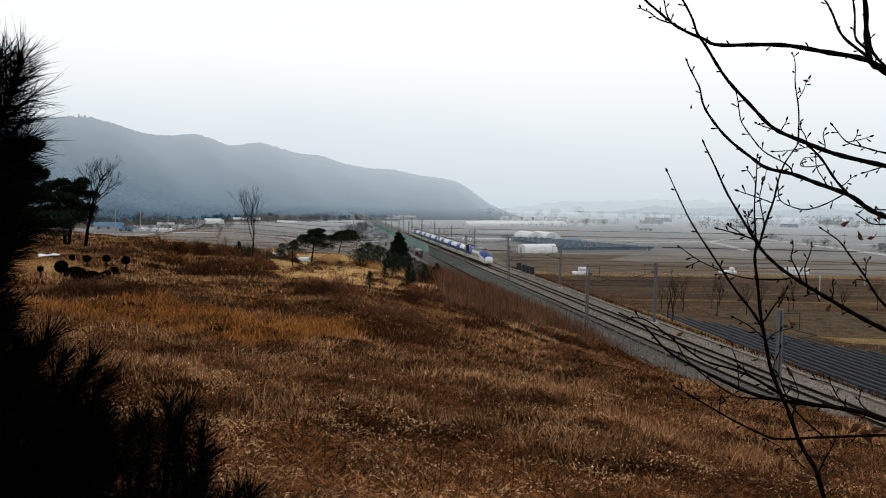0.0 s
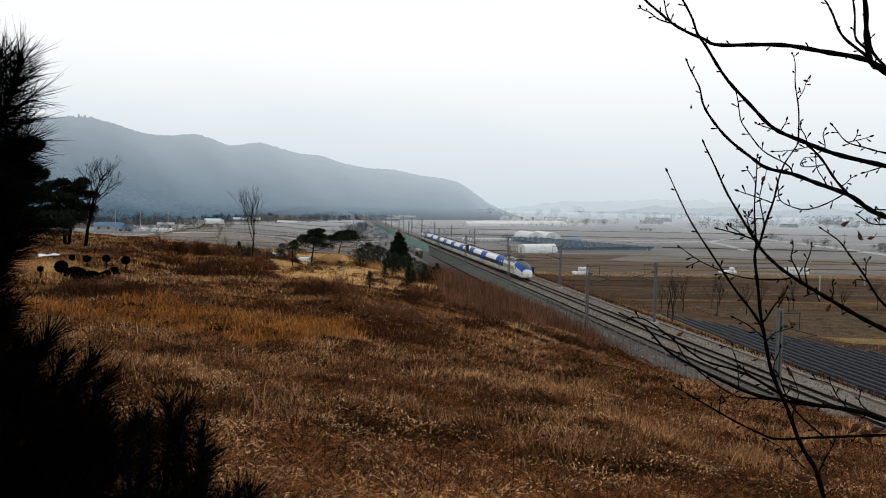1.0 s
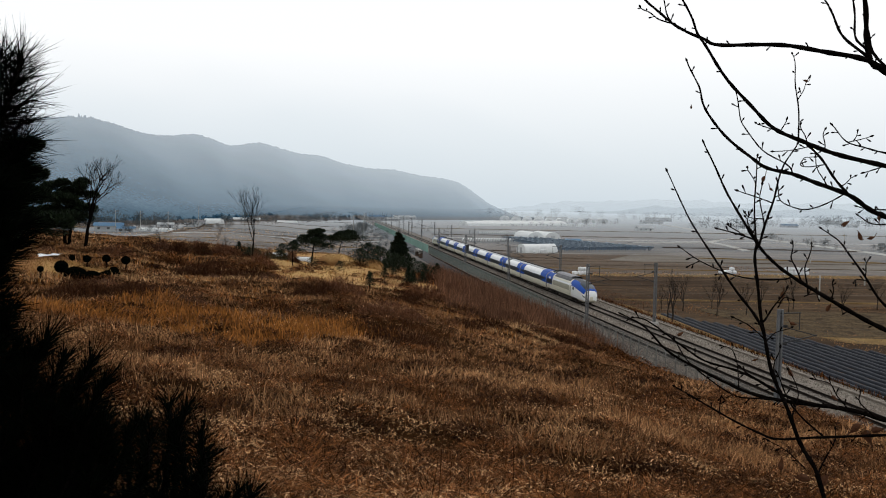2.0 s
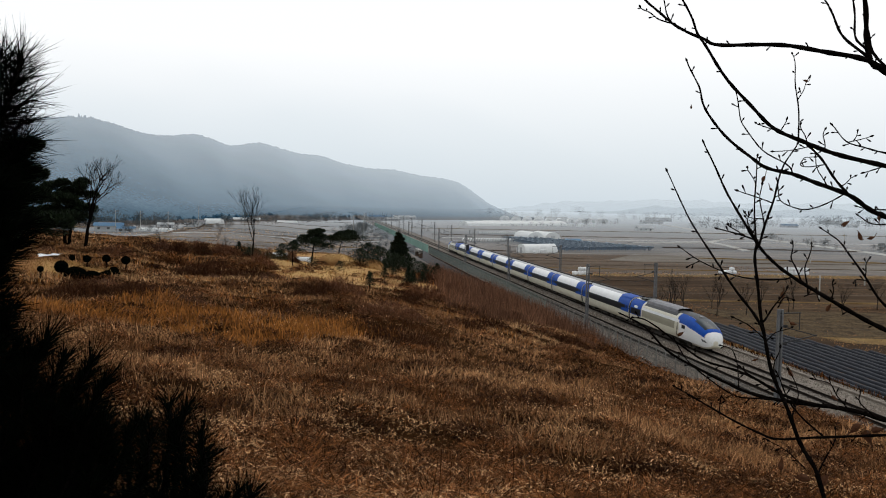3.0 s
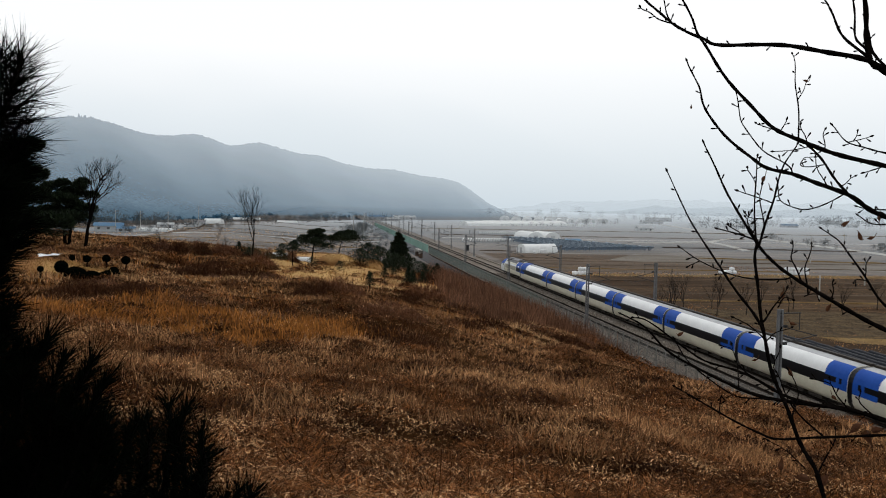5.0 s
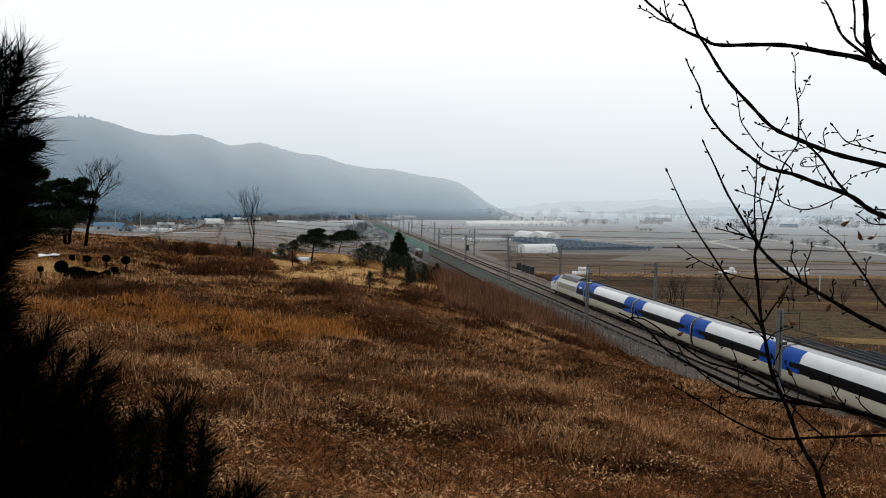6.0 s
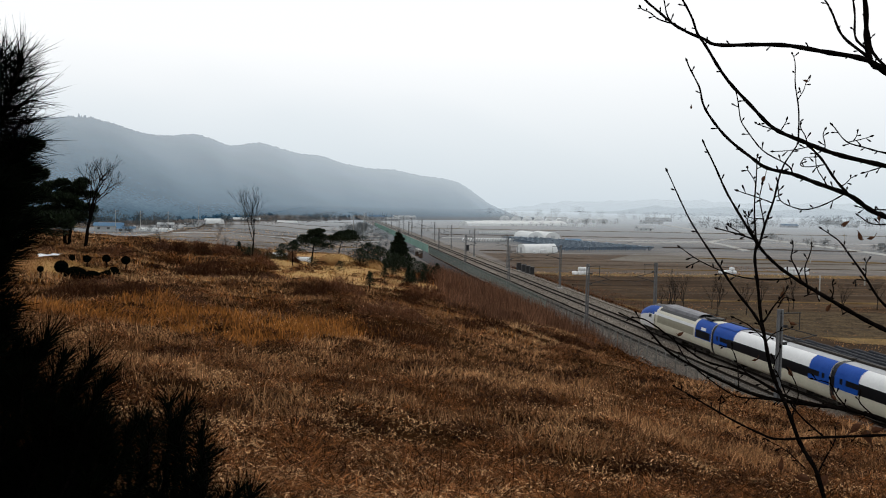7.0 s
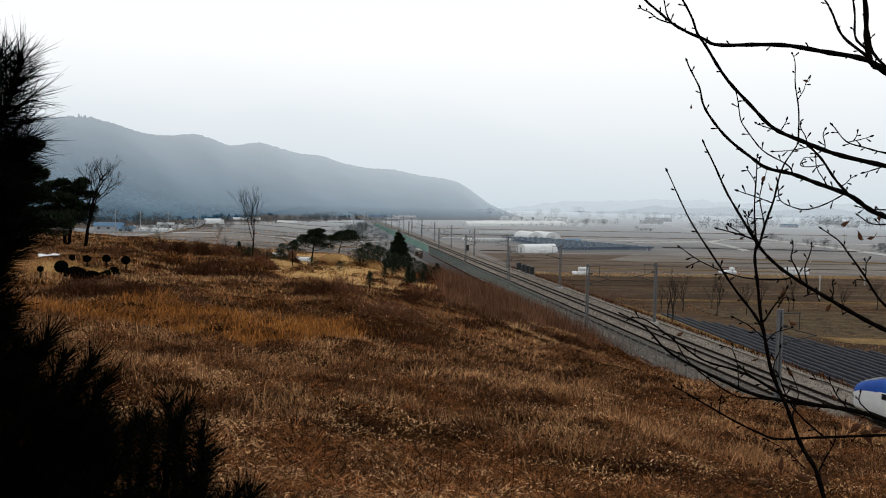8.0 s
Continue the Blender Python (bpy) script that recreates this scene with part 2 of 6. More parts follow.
ground_mesh.materials.append(M["field"])
mid_x, mid_y = GX.ravel()[quads].mean(1), GY.ravel()[quads].mean(1)
ground_mesh.polygons.foreach_set("material_index", ((GZ.ravel()[quads].mean(1) < -2.0) | ((mid_y > 232) & ((mid_x < 26) | (mid_x > 53)))).astype(int).tolist())
ground_mesh.polygons.foreach_set("use_smooth", [True] * len(quads))
ground = tagged(new("ground", ground_mesh), "brown winter hillside falling to a flat farmed valley", "ground", kind="structure")


def patch(name, corners, material, label, lift=0.04, category="field", nseg=14):
    """A field or road sheet of four corners, laid just over the valley floor."""
    a, b, c, d = [Vector((*q, 0)) for q in corners]
    g = Geo()
    rings = []
    for i in range(nseg + 1):
        u = i / nseg
        p, q = a.lerp(d, u), b.lerp(c, u)
        ring = []
        for k in range(nseg + 1):
            w = p.lerp(q, k / nseg)
            edge = 0.6 * math.sin(w.x * 0.6 + w.y * 0.37) if k in (0, nseg) or i in (0, nseg) else 0.0
            ring.append((w.x + edge, w.y + edge, float(height(w.x, w.y)) + lift))
        rings.append(ring)
    g.loft(rings)
    ob = new(name, g.mesh(name, material, True))
    return tagged(ob, label, category, kind="structure")


# ---- railway: bed, two tracks, wires ----
TRACK_FAR, TRACK_NEAR = 39.62, 35.38
LINE_A, LINE_B = -120.0, 1500.0
bed = Geo()
bed.loft([[(32.25, y, -0.74), (32.8, y, -0.42), (33.6, y, -0.26), (37.5, y, -0.24), (41.4, y, -0.26), (42.8, y, -0.42), (44.2, y, -0.60), (46.2, y, -0.73)]
          for y in np.linspace(LINE_A, LINE_B, 160)])
track_bed = tagged(new("track_bed", bed.mesh("track_bed", M["ballast"])), "pale grey crushed-stone ballast bed of two tracks", "track bed", kind="structure")
# Foot wider than a real rail: stands for shadow and stain beside it.
RAIL = [(-0.13, 0.0), (-0.13, 0.02), (-0.02, 0.04), (-0.02, 0.12), (-0.037, 0.13), (-0.037, 0.17), (0.037, 0.17), (0.037, 0.13), (0.02, 0.12), (0.02, 0.04), (0.13, 0.02), (0.13, 0.0)]


def track(x):
    t = thing("railway_track", pose(x, 0, 0), "railway track with dark rails on concrete sleepers in ballast", "track", "tracks", kind="structure")
    for side in (-0.7525, 0.7525):
        g = Geo().loft([[(side + px * 1.15, y, pz - 0.17) for px, pz in RAIL] for y in (LINE_A, LINE_B)], True, True)
        part("rail", g, M["rail"], t)
    return t


tracks = [track(TRACK_FAR), track(TRACK_NEAR)]


# ---- train ----
SECTION = [(0.0, 0.42), (0.9, 0.42), (1.22, 0.50), (1.38, 0.78), (1.46, 1.15), (1.485, 1.55), (1.48, 1.62), (1.475, 1.95), (1.45, 2.36), (1.43, 2.43),
           (1.36, 2.72), (1.22, 3.02), (1.0, 3.24), (0.78, 3.36), (0.7, 3.39), (0.35, 3.47), (0.0, 3.49)]


def section_point(i, wx=1.0, hz=1.0, out=0.0, lift=0.0):
    """The i-th point of the half section, scaled about the underframe and pushed outwards."""
    x, z = SECTION[i]
    a, b = SECTION[max(i - 1, 0)], SECTION[min(i + 1, len(SECTION) - 1)]
    nx_, nz_ = b[1] - a[1], a[0] - b[0]
    ln = math.hypot(nx_, nz_) or 1.0
    return (x * wx + out * nx_ / ln, 0.42 + lift + (z - 0.42) * hz + out * nz_ / ln)


def taper(d, nose):
    """Width and height factors d metres behind the tip of a power car's nose."""
    if not nose or d > 7.0:
        return 1.0, 1.0, 0.0
    u = max(0.0, 1 - d / 7.0)
    tip = math.sqrt(max(0.0, 1 - (1 - min(d, 0.9) / 0.9) ** 2))
    wx = (1 - 0.20 * u ** 2.0 - 0.22 * u ** 7) * (0.30 + 0.70 * tip)
    hz = (1 - 0.47 * u ** 2.5) * (0.30 + 0.70 * tip)
    return wx, hz, (1 - tip) * 0.42


def shell(y0, y1, i0, i1, out=0.0, nose=False, sides=(-1, 1), n=None, slant=0.0, whole=False):
    """A strip of the car's skin from y0 to y1 and from point i0 to point i1 of the section."""
    g = Geo()
    n = n or (26 if nose else 2)
    ys = [y0 + (y1 - y0) * (k / n) ** (1.6 if nose and y0 < 0.5 else 1.0) for k in range(n + 1)]
    if whole:
        rings = []
        for y in ys:
            wx, hz, lift = taper(y, nose)
            half = [section_point(i, wx, hz, out, lift) for i in range(len(SECTION))]
            rings.append([(x, y, z) for x, z in half] + [(-x, y, z) for x, z in half[-2:0:-1]])
        g.loft(rings, True, True)
        return g
    for s in sides:
        rings = []
        for k, y in enumerate(ys):
            ring = []
            for i in range(i0, i1 + 1):
                yy = y + slant * (i - i0) / max(1, i1 - i0)
                wx, hz, lift = taper(max(yy, 0.0), nose)
                x, z = section_point(i, wx, hz, out, lift)
                ring.append((s * x, yy, z))
            rings.append(ring)
        g.loft(rings if s > 0 else [r[::-1] for r in rings])
    return g


def bogie(parent, y):
    b = Geo()
    for s in (-1, 1):
        b.box(s * 1.0, y, 0.55, 0.16, 3.0, 0.2)
        b.box(s * 1.02, y, 0.38, 0.2, 0.8, 0.3)
    b.box(0, y, 0.52, 2.0, 0.5, 0.25)
    for dy in (-1.3, 1.3):
        for s in (-1, 1):
            rim = [[(s * 0.7 + o, y + dy + r * math.sin(w), 0.46 + r * math.cos(w)) for w in np.linspace(0, 2 * math.pi, 16, False)]
                   for o, r in ((-0.07, 0.46), (0.07, 0.46))]
            b.loft(rim, True, True)
        b.box(0, y + dy, 0.46, 1.5, 0.14, 0.14)
    return part("bogie", b, M["under"], parent, "dark dirty two-axle bogie")


def coach(train, y, length, powered_front=False, powered_rear=False):
    """One coach: white upper side, dark window band, cream lower side, blue ends."""
    e = new("coach")
    e.parent = train
    e.location = (0, y, 0)
    g0, g1 = 0.34, length - 0.34
    body = part("body", shell(g0, g1, 0, 0, whole=True), M["cream"], e, "cream lower coach body", True)
    part("upper_side", shell(g0 + 0.02, g1 - 0.02, 9, 14, 0.004), M["white"], e, "white upper side and roof edge", True)
    part("roof", shell(g0 + 0.02, g1 - 0.02, 14, 16, 0.006), M["roofwhite"], e, "pale grey roof", True)
    if powered_front or powered_rear:
        ra, rb = (g0, g0 + 4.4) if powered_front else (g1 - 4.4, g1)
        part("blue_roof", shell(ra, rb, 12, 16, 0.09), M["blue"], e, "raised blue roof end", True)
        part("blue_shoulder", shell(ra, rb, 9, 14, 0.013), M["blue"], e, "blue painted shoulder", True)
    part("window_band", shell(g0 + 1.2, g1 - 1.2, 6, 9, 0.008), M["glass"], e, "continuous black window band", True)
    part("underframe", shell(g0 + 2.6, g1 - 2.6, 1, 2, 0.012), M["under"], e, "dark underframe")
    end = 3.1
    for a, b in ((g0, g0 + end), (g1 - end, g1)):
        part("blue_end", shell(a, b, 5, 14, 0.011), M["blue"], e, "blue painted coach end", True)
        ya, yb = (a + 1.5, b) if a < length / 2 else (a, b - 1.5)
        for s in (-1, 1):
            part("end_window", shell(ya, yb, 7, 8, 0.016, sides=(s,)), M["glass"], e, "dark end window", True)
        dc = a + 0.9 if a < length / 2 else b - 0.9
        for s in (-1, 1):
            part("door", shell(dc - 0.45, dc + 0.45, 5, 10, 0.02, sides=(s,)), M["blue"], e, "blue plug door", True)
            part("door_window", shell(dc - 0.18, dc + 0.18, 7, 8, 0.026, sides=(s,)), M["glass"], e, "small dark door window")
    part("gangway", shell(-0.36, 0.36, 0, 0, -0.03, whole=True), M["glass"], e, "black bellows between the coaches")
    part("roof_conduit", Geo().box(0.42, length / 2, 3.56, 0.34, length - 0.5, 0.20), M["under"], e, "dark cable conduit along the roof")
    bogie(e, 0.0)
    for yy in (5.2, 8.0, 10.8, length - 5.0):
        part("equipment_box", Geo().box(0, yy, 0.36, 2.3, 2.0, 0.34), M["under"], e)
    return e


def power_car(train, y, flip):
    """A power car with its long rounded nose at its own y = 0."""
    e = new("power_car")
    e.parent = train
    e.matrix_local = pose(0, y, 0, 0, 0, 180 if flip else 0)
    L = 22.5
    part("body", shell(0.0, L, 0, 0, nose=True, whole=True, n=40), M["cream"], e, "cream power car body", True)
    part("nose_tip", shell(0.0, 0.52, 9, 16, 0.006, nose=True, n=6), M["white"], e, "white nose tip", True)
    part("nose_cap", shell(0.0, 6.4, 3, 9, 0.006, nose=True), M["white"], e, "white rounded nose", True)
    part("nose_mask", shell(0.62, 7.0, 9, 13, 0.010, nose=True, slant=-0.1), M["blue"], e, "blue mask round the windscreen", True)
    part("mask_brow", shell(0.50, 1.2, 13, 16, 0.010, nose=True, n=5), M["blue"], e, "blue strip below the windscreen", True)
    part("windscreen", shell(0.95, 3.3, 12, 16, 0.016, nose=True), M["screen"], e, "wide dark windscreen", True)
    part("nose_roof", shell(3.3, 8.0, 13, 16, 0.016, nose=True), M["roofdark"], e, "dark grey roof behind the windscreen", True)
    part("roof_lamp", Geo().box(0, 4.0, 0.46 + 3.07 * taper(4.0, True)[1], 0.30, 0.30, 0.10), M["lamp"], e, "white lamp over the windscreen")
    part("side_panel", shell(6.6, L - 4.4, 6, 9, 0.008), M["taupe"], e, "taupe side panel", True)
    part("upper_side", shell(6.4, L - 4.2, 9, 10, 0.012), M["white"], e, "white shoulder strip", True)
    part("louvres", shell(7.6, L - 4.6, 11, 13, 0.010), M["glass"], e, "black ventilation louvres", True)
    part("roof", shell(8.0, L - 2.9, 13, 16, 0.012), M["roofgrey"], e, "raised grey roof", True)
    hood = Geo().loft([[(s * w, yy, z) for s, w, z in ((-1, 0.95, 3.22), (-1, 0.85, 3.60), (-1, 0.5, 3.76), (1, 0.5, 3.76), (1, 0.85, 3.60), (1, 0.95, 3.22))]
                       for yy in (8.2, 8.9, 13.5, 17.4, 18.0)], False, False)
    part("roof_hood", hood, M["roofgrey"], e, "grey rounded roof hood")
    part("blue_end", shell(L - 4.0, L, 5, 14, 0.014), M["blue"], e, "blue painted rear end", True)
    for s in (-1, 1):
        part("end_louvre", shell(L - 3.8, L - 0.3, 6, 8, 0.018, sides=(s,)), M["glass"], e, "dark lower grille", True)
        part("end_stripe", shell(L - 2.6, L - 1.4, 9, 10, 0.020, sides=(s,)), M["white"], e, "white lettering panel", True)
        part("side_mask", shell(0.58, 4.2, 8, 9, 0.012, nose=True, slant=0.0, sides=(s,)), M["blue"], e, "blue mask sweeping down the side", True)
    part("gangway", shell(L - 0.1, L + 0.62, 0, 0, -0.04, whole=True, n=2), M["glass"], e, "black bellows to the next coach")
    part("skirt", shell(3.0, L - 0.4, 1, 3, 0.010), M["under"], e, "dark dirty skirt", True)
    for s in (-1, 1):
        part("headlamp", shell(0.28, 0.80, 6, 7, 0.02, nose=True, sides=(s,), n=4, slant=0.25), M["glass"], e, "dark slanted headlamp")
        part("lamp_lens", shell(0.48, 0.66, 6, 7, 0.03, nose=True, sides=(s,), n=2, slant=0.1), M["lamp"], e, "pale lamp lens")
        part("cab_window", shell(4.7, 5.6, 7, 8, 0.022, nose=True, sides=(s,), n=3), M["glass"], e, "small dark cab side window")
        part("cab_door", shell(6.9, 7.6, 4, 9, 0.016, sides=(s,)), M["cream"], e)
        part("handrail", Geo().tube([(s * 1.5, 6.85, 1.0), (s * 1.52, 6.85, 2.0)], [0.02, 0.02]), M["dark_steel"], e)
    pan = Geo()
    pan.box(0, L - 2.4, 3.62, 1.5, 1.7, 0.12)
    for s in (-0.5, 0.5):
        for yy in (L - 3.0, L - 1.8):
            pan.box(s, yy, 3.5, 0.16, 0.16, 0.24)
    pan.tube([(0, L - 1.8, 3.68), (0, L - 3.6, 3.85)], [0.06, 0.05])
    pan.tube([(-0.8, L - 3.4, 3.9), (0.8, L - 3.4, 3.9)], [0.04, 0.04])
    part("pantograph", pan, M["dark_steel"], e, "folded pantograph on its base")
    for yy in (4.2, L - 3.6):
        bogie(e, yy)
    for yy in (8.0, 10.6, 13.2):
        part("equipment_box", Geo().box(0, yy, 0.36, 2.3, 2.2, 0.4), M["under"], e)
    wip = Geo()
    for s in (-0.35, 0.35):
        wip.tube([(s, 1.62, 1.98), (s * 0.4, 2.6, 2.55)], [0.02, 0.015], 4)
    part("wiper", wip, M["dark_steel"], e)
    return e


TRAIN_LENGTH = 201.3


def build_train():
    t = thing("train", pose(TRACK_FAR, 220.7, 0), "white and blue high-speed passenger train running on the far track", "train")
    power_car(t, 0.0, False)
    y = 22.7
    for k in range(8):
        ln = 21.84 if k in (0, 7) else 18.7
        coach(t, y, ln, k == 0, k == 7)
        y += ln
    power_car(t, TRAIN_LENGTH, True)
    return t


train = build_train()


# ---- line-side things ----
def mast(x, y, side):
    """Catenary mast: lattice column on a concrete foot, with cantilever arms that reach over its track."""
    t = thing("catenary_mast", pose(x, y, -0.72), "grey steel catenary mast on a concrete foot beside the track", "mast", "catenary masts")
    part("foot", Geo().box(0, 0, 0.2, 0.9, 0.9, 0.75), M["concrete"], t, "concrete foot")
    col = Geo()
    for dx in (-0.13, 0.13):
        col.box(dx, 0, 4.4, 0.12, 0.28, 8.0)
    for k in range(10):
        col.box(0, 0.0, 0.8 + k * 0.8, 0.18, 0.15, 0.06)
    part("column", col, M["steel"], t, "braced steel column")
    s = side
    part("top_arm", Geo().tube([(0, 0, 8.1), (s * 1.6, 0, 8.15)], [0.05, 0.04]).tube([(s * 1.5, 0, 8.15), (s * 1.5, 0, 6.9)], [0.035, 0.035]), M["dark_steel"], t, "dark feeder arm")
    part("cantilever", Geo().tube([(0, 0, 7.2), (s * 2.8, 0, 6.5)], [0.04, 0.04]).tube([(0, 0, 5.9), (s * 2.9, 0, 6.55)], [0.05, 0.04])
         .tube([(s * 1.2, 0, 6.1), (s * 2.9, 0, 5.85)], [0.03, 0.03]), M["dark_steel"], t, "dark cantilever bracket")
    for z in (7.2, 5.9):
        ins = Geo()
        for k in range(4):
            ins.tube([(s * (0.25 + 0.09 * k), 0, z), (s * (0.29 + 0.09 * k), 0, z)], [0.09, 0.09], 8)
        part("insulator", ins, M["dark_steel"], t, "ribbed insulator")
    return t


MASTS_NEAR = [13, 62, 111, 161, 213, 265, 315, 365, 415, 465, 515, 565, 615, 665, 715, 765]
MASTS_FAR = [7, 56, 115.5, 165, 215, 265, 315, 365, 415, 465, 515, 565, 615, 665, 715]
first_near, first_far = mast(32.5, MASTS_NEAR[0], 1), mast(43.0, MASTS_FAR[0], -1)
for y in MASTS_NEAR[1:]:
    copy_thing(first_near, pose(32.5, y, -0.72))
for y in MASTS_FAR[1:]:
    copy_thing(first_far, pose(43.0, y, -0.72))


def wires(x, ys):
    t = thing("overhead_wire", pose(x, 0, 0), "thin dark overhead contact wire with its sagging carrier", "wire", "overhead wires")
    g, h = Geo(), Geo()
    for a, b in zip(ys[:-1], ys[1:]):
        g.tube([(0, a, 5.15), (0, b, 5.15)], [0.006, 0.006], 4, False)
        h.tube([(0, a + (b - a) * k / 8, 6.45 - 4 * 0.9 * (k / 8) * (1 - k / 8)) for k in range(9)], [0.005] * 9, 4, False)
    part("contact_wire", g, M["dark_steel"], t)
    part("carrier_wire", h, M["dark_steel"], t)
    d = Geo()
    for a, b in zip(ys[:6], ys[1:7]):
        for k in (1, 2, 3, 4, 5, 6, 7):
            y = a + (b - a) * k / 8
            d.tube([(0, y, 5.15), (0, y, 6.45 - 3.6 * (k / 8) * (1 - k / 8))], [0.003, 0.003], 3, False)
    part("dropper", d, M["dark_steel"], t, kind="stuff")


wires(TRACK_NEAR, MASTS_NEAR)
wires(TRACK_FAR, MASTS_FAR)

# wire-mesh fence along the foot of the hill
FENCE_X, FENCE_H, BAY = 31.95, 2.1, 2.5
post_me = Geo().box(0, 0, FENCE_H / 2 - 0.2, 0.08, 0.08, FENCE_H + 0.5).mesh("post", M["concrete"])
panel_geo = Geo()
for k in range(21):
    panel_geo.box(0, (k + 0.5) * BAY / 21, FENCE_H / 2, 0.012, 0.015, FENCE_H - 0.1)
for z in (0.12, 0.7, 1.35, FENCE_H - 0.1):
    panel_geo.box(0, BAY / 2, z, 0.022, BAY, 0.035)
MESH_GREY = mat("fence_mesh_zinc", (0.085, 0.083, 0.078), (0.15, 0.148, 0.14), 2, 0.8, spec=0.1, air=AIR)
MESH_GREEN = mat("fence_mesh_green", (0.09, 0.12, 0.105), (0.15, 0.18, 0.165), 2, 0.7, air=AIR)
panel_grey, panel_green = panel_geo.mesh("panel", MESH_GREY), panel_geo.mesh("panel", MESH_GREEN)
kerb = Geo()
FENCE_POST = mat("weathered_fence_post", (0.16, 0.155, 0.145), (0.26, 0.25, 0.235), 1.5, 0.9, spec=0.02, air=AIR)
post_me.materials[0] = FENCE_POST
fence = thing("railway_fence", pose(FENCE_X, 0, 0), "grey wire-mesh railway fence on steel posts and a low concrete kerb", "fence")
y = 40.0
while y < 285:
    z = float(max(height(FENCE_X, y), height(FENCE_X, y + BAY))) + 0.02
    p_ = part("post", post_me, None, fence)
    p_.location = (0, y, z)
    q_ = part("panel", panel_grey if y < 128 else panel_green, None, fence, kind="stuff")
    q_.location = (0, y, z + 0.08)
    y += BAY
for k in range(49):
    a = 40 + k * 5.0
    z = float(max(height(FENCE_X, a), height(FENCE_X, a + 5)))
    kb = part("kerb_stone", Geo().box(0, a + 2.5, z - 0.08, 0.22, 4.97, 0.3), M["ballast"], fence)

# green noise barrier and bridge parapet further along
barrier = thing("noise_barrier", pose(31.9, 0, -0.7), "green translucent panel barrier along the railway bank", "barrier")
bar_me = Geo().box(0, 3.0, 1.3, 0.10, 5.9, 2.3).box(0, 0, 1.35, 0.2, 0.2, 2.6).box(0, 3.0, 2.5, 0.16, 5.9, 0.12).mesh("barrier_panel", M["green_mesh"])
for k in range(55):
    part("barrier_panel", bar_me, None, barrier).location = (0, 288 + k * 6.0, 0)

# concrete underpass through the bank
under = thing("underpass", pose(30.2, 300, FLOOR_Z - 0.1), "weathered concrete farm underpass below the railway bank", "underpass", kind="structure")
g = Geo()
g.box(0, -6.2, 1.1, 1.2, 1.2, 2.4)
g.box(0, 6.2, 1.1, 1.2, 1.2, 2.4)
part("abutment", g, M["concrete"], under)
part("beam", Geo().box(0, 0, 2.1, 1.2, 13.6, 0.7), M["concrete"], under)
# Near-black slab fills the opening, standing for the shade inside.
part("opening_shade", Geo().box(0.3, 0, 0.9, 0.3, 11.4, 1.9), M["under"], under)

# signal on the mast side, cable trough, small cabinets
sig = thing("railway_signal", pose(37.5, 243, -0.24), "small black railway signal head on a post between the tracks", "signal")
part("pole", Geo().tube([(0, 0, 0), (0, 0, 3.0)], [0.06, 0.05], 8), M["steel"], sig)
part("head", Geo().box(0, 0, 3.4, 0.6, 0.35, 1.3), M["dark_steel"], sig, "black signal head")
part("backboard", Geo().box(0, -0.2, 3.5, 0.9, 0.04, 1.5), M["dark_steel"], sig)
hood = Geo()
for z in (3.1, 3.7):
    hood.tube([(0, -0.22, z), (0, -0.5, z)], [0.14, 0.15], 10)
part("lens_hood", hood, M["dark_steel"], sig)
tr = thing("cable_trough", pose(44.6, 0, -0.62), "long concrete cable trough beside the ballast", "cable trough")
cover = Geo().box(0, 0.98, 0.09, 0.42, 1.95, 0.22).mesh("trough_cover", M["ballast"])
for k in range(120):
    part("trough_cover", cover, None, tr).location = (0, 30 + 2 * k, 0)


def cabinet(y, x=45.4):
    t = thing("trackside_cabinet", pose(x, y, float(height(x, y))), "dark green trackside equipment cabinet on a plinth", "cabinet", "trackside cabinets")
    part("plinth", Geo().box(0, 0, 0.15, 1.1, 1.3, 0.4), M["concrete"], t)
    part("case", Geo().box(0, 0, 1.15, 0.9, 1.1, 1.6), M["dark_steel"], t, "dark painted case")
    part("roof", Geo().box(0, 0, 2.0, 1.1, 1.3, 0.1), M["dark_steel"], t)
    part("door", Geo().box(-0.47, 0, 1.15, 0.03, 0.95, 1.4), M["dark_steel"], t)


for y in (199, 203, 207.5, 213):
    cabinet(y)
mk = thing("marker_post", pose(44.3, 118.5, -0.6), "short white marker post beside the track", "marker")
part("post", Geo().tube([(0, 0, 0), (0, 0, 0.85)], [0.07, 0.06], 8), M["wrap"], mk)
part("cap", Geo().tube([(0, 0, 0.85), (0, 0, 1.0)], [0.12, 0.05], 8), M["wrap"], mk)

SLEEPER = mat("dusty_concrete_sleeper", (0.10, 0.085, 0.072), (0.24, 0.21, 0.18), 2.0, 0.95, bump=0.3, per_object=0.15)
# sleepers, the stretch that the hill looks down on
sleeper = Geo().loft([[(-1.25, -0.13, -0.26), (-1.25, 0.13, -0.26), (-1.25, 0.10, -0.19), (-1.25, -0.10, -0.19)],
                      [(0.0, -0.11, -0.26), (0.0, 0.11, -0.26), (0.0, 0.08, -0.215), (0.0, -0.08, -0.215)],
                      [(1.25, -0.13, -0.26), (1.25, 0.13, -0.26), (1.25, 0.10, -0.19), (1.25, -0.10, -0.19)]], True, True).mesh("sleeper", SLEEPER)
for t in tracks:
    for k in range(280):
        part("sleeper", sleeper, None, t).location = (0, 42 + 0.63 * k, 0)

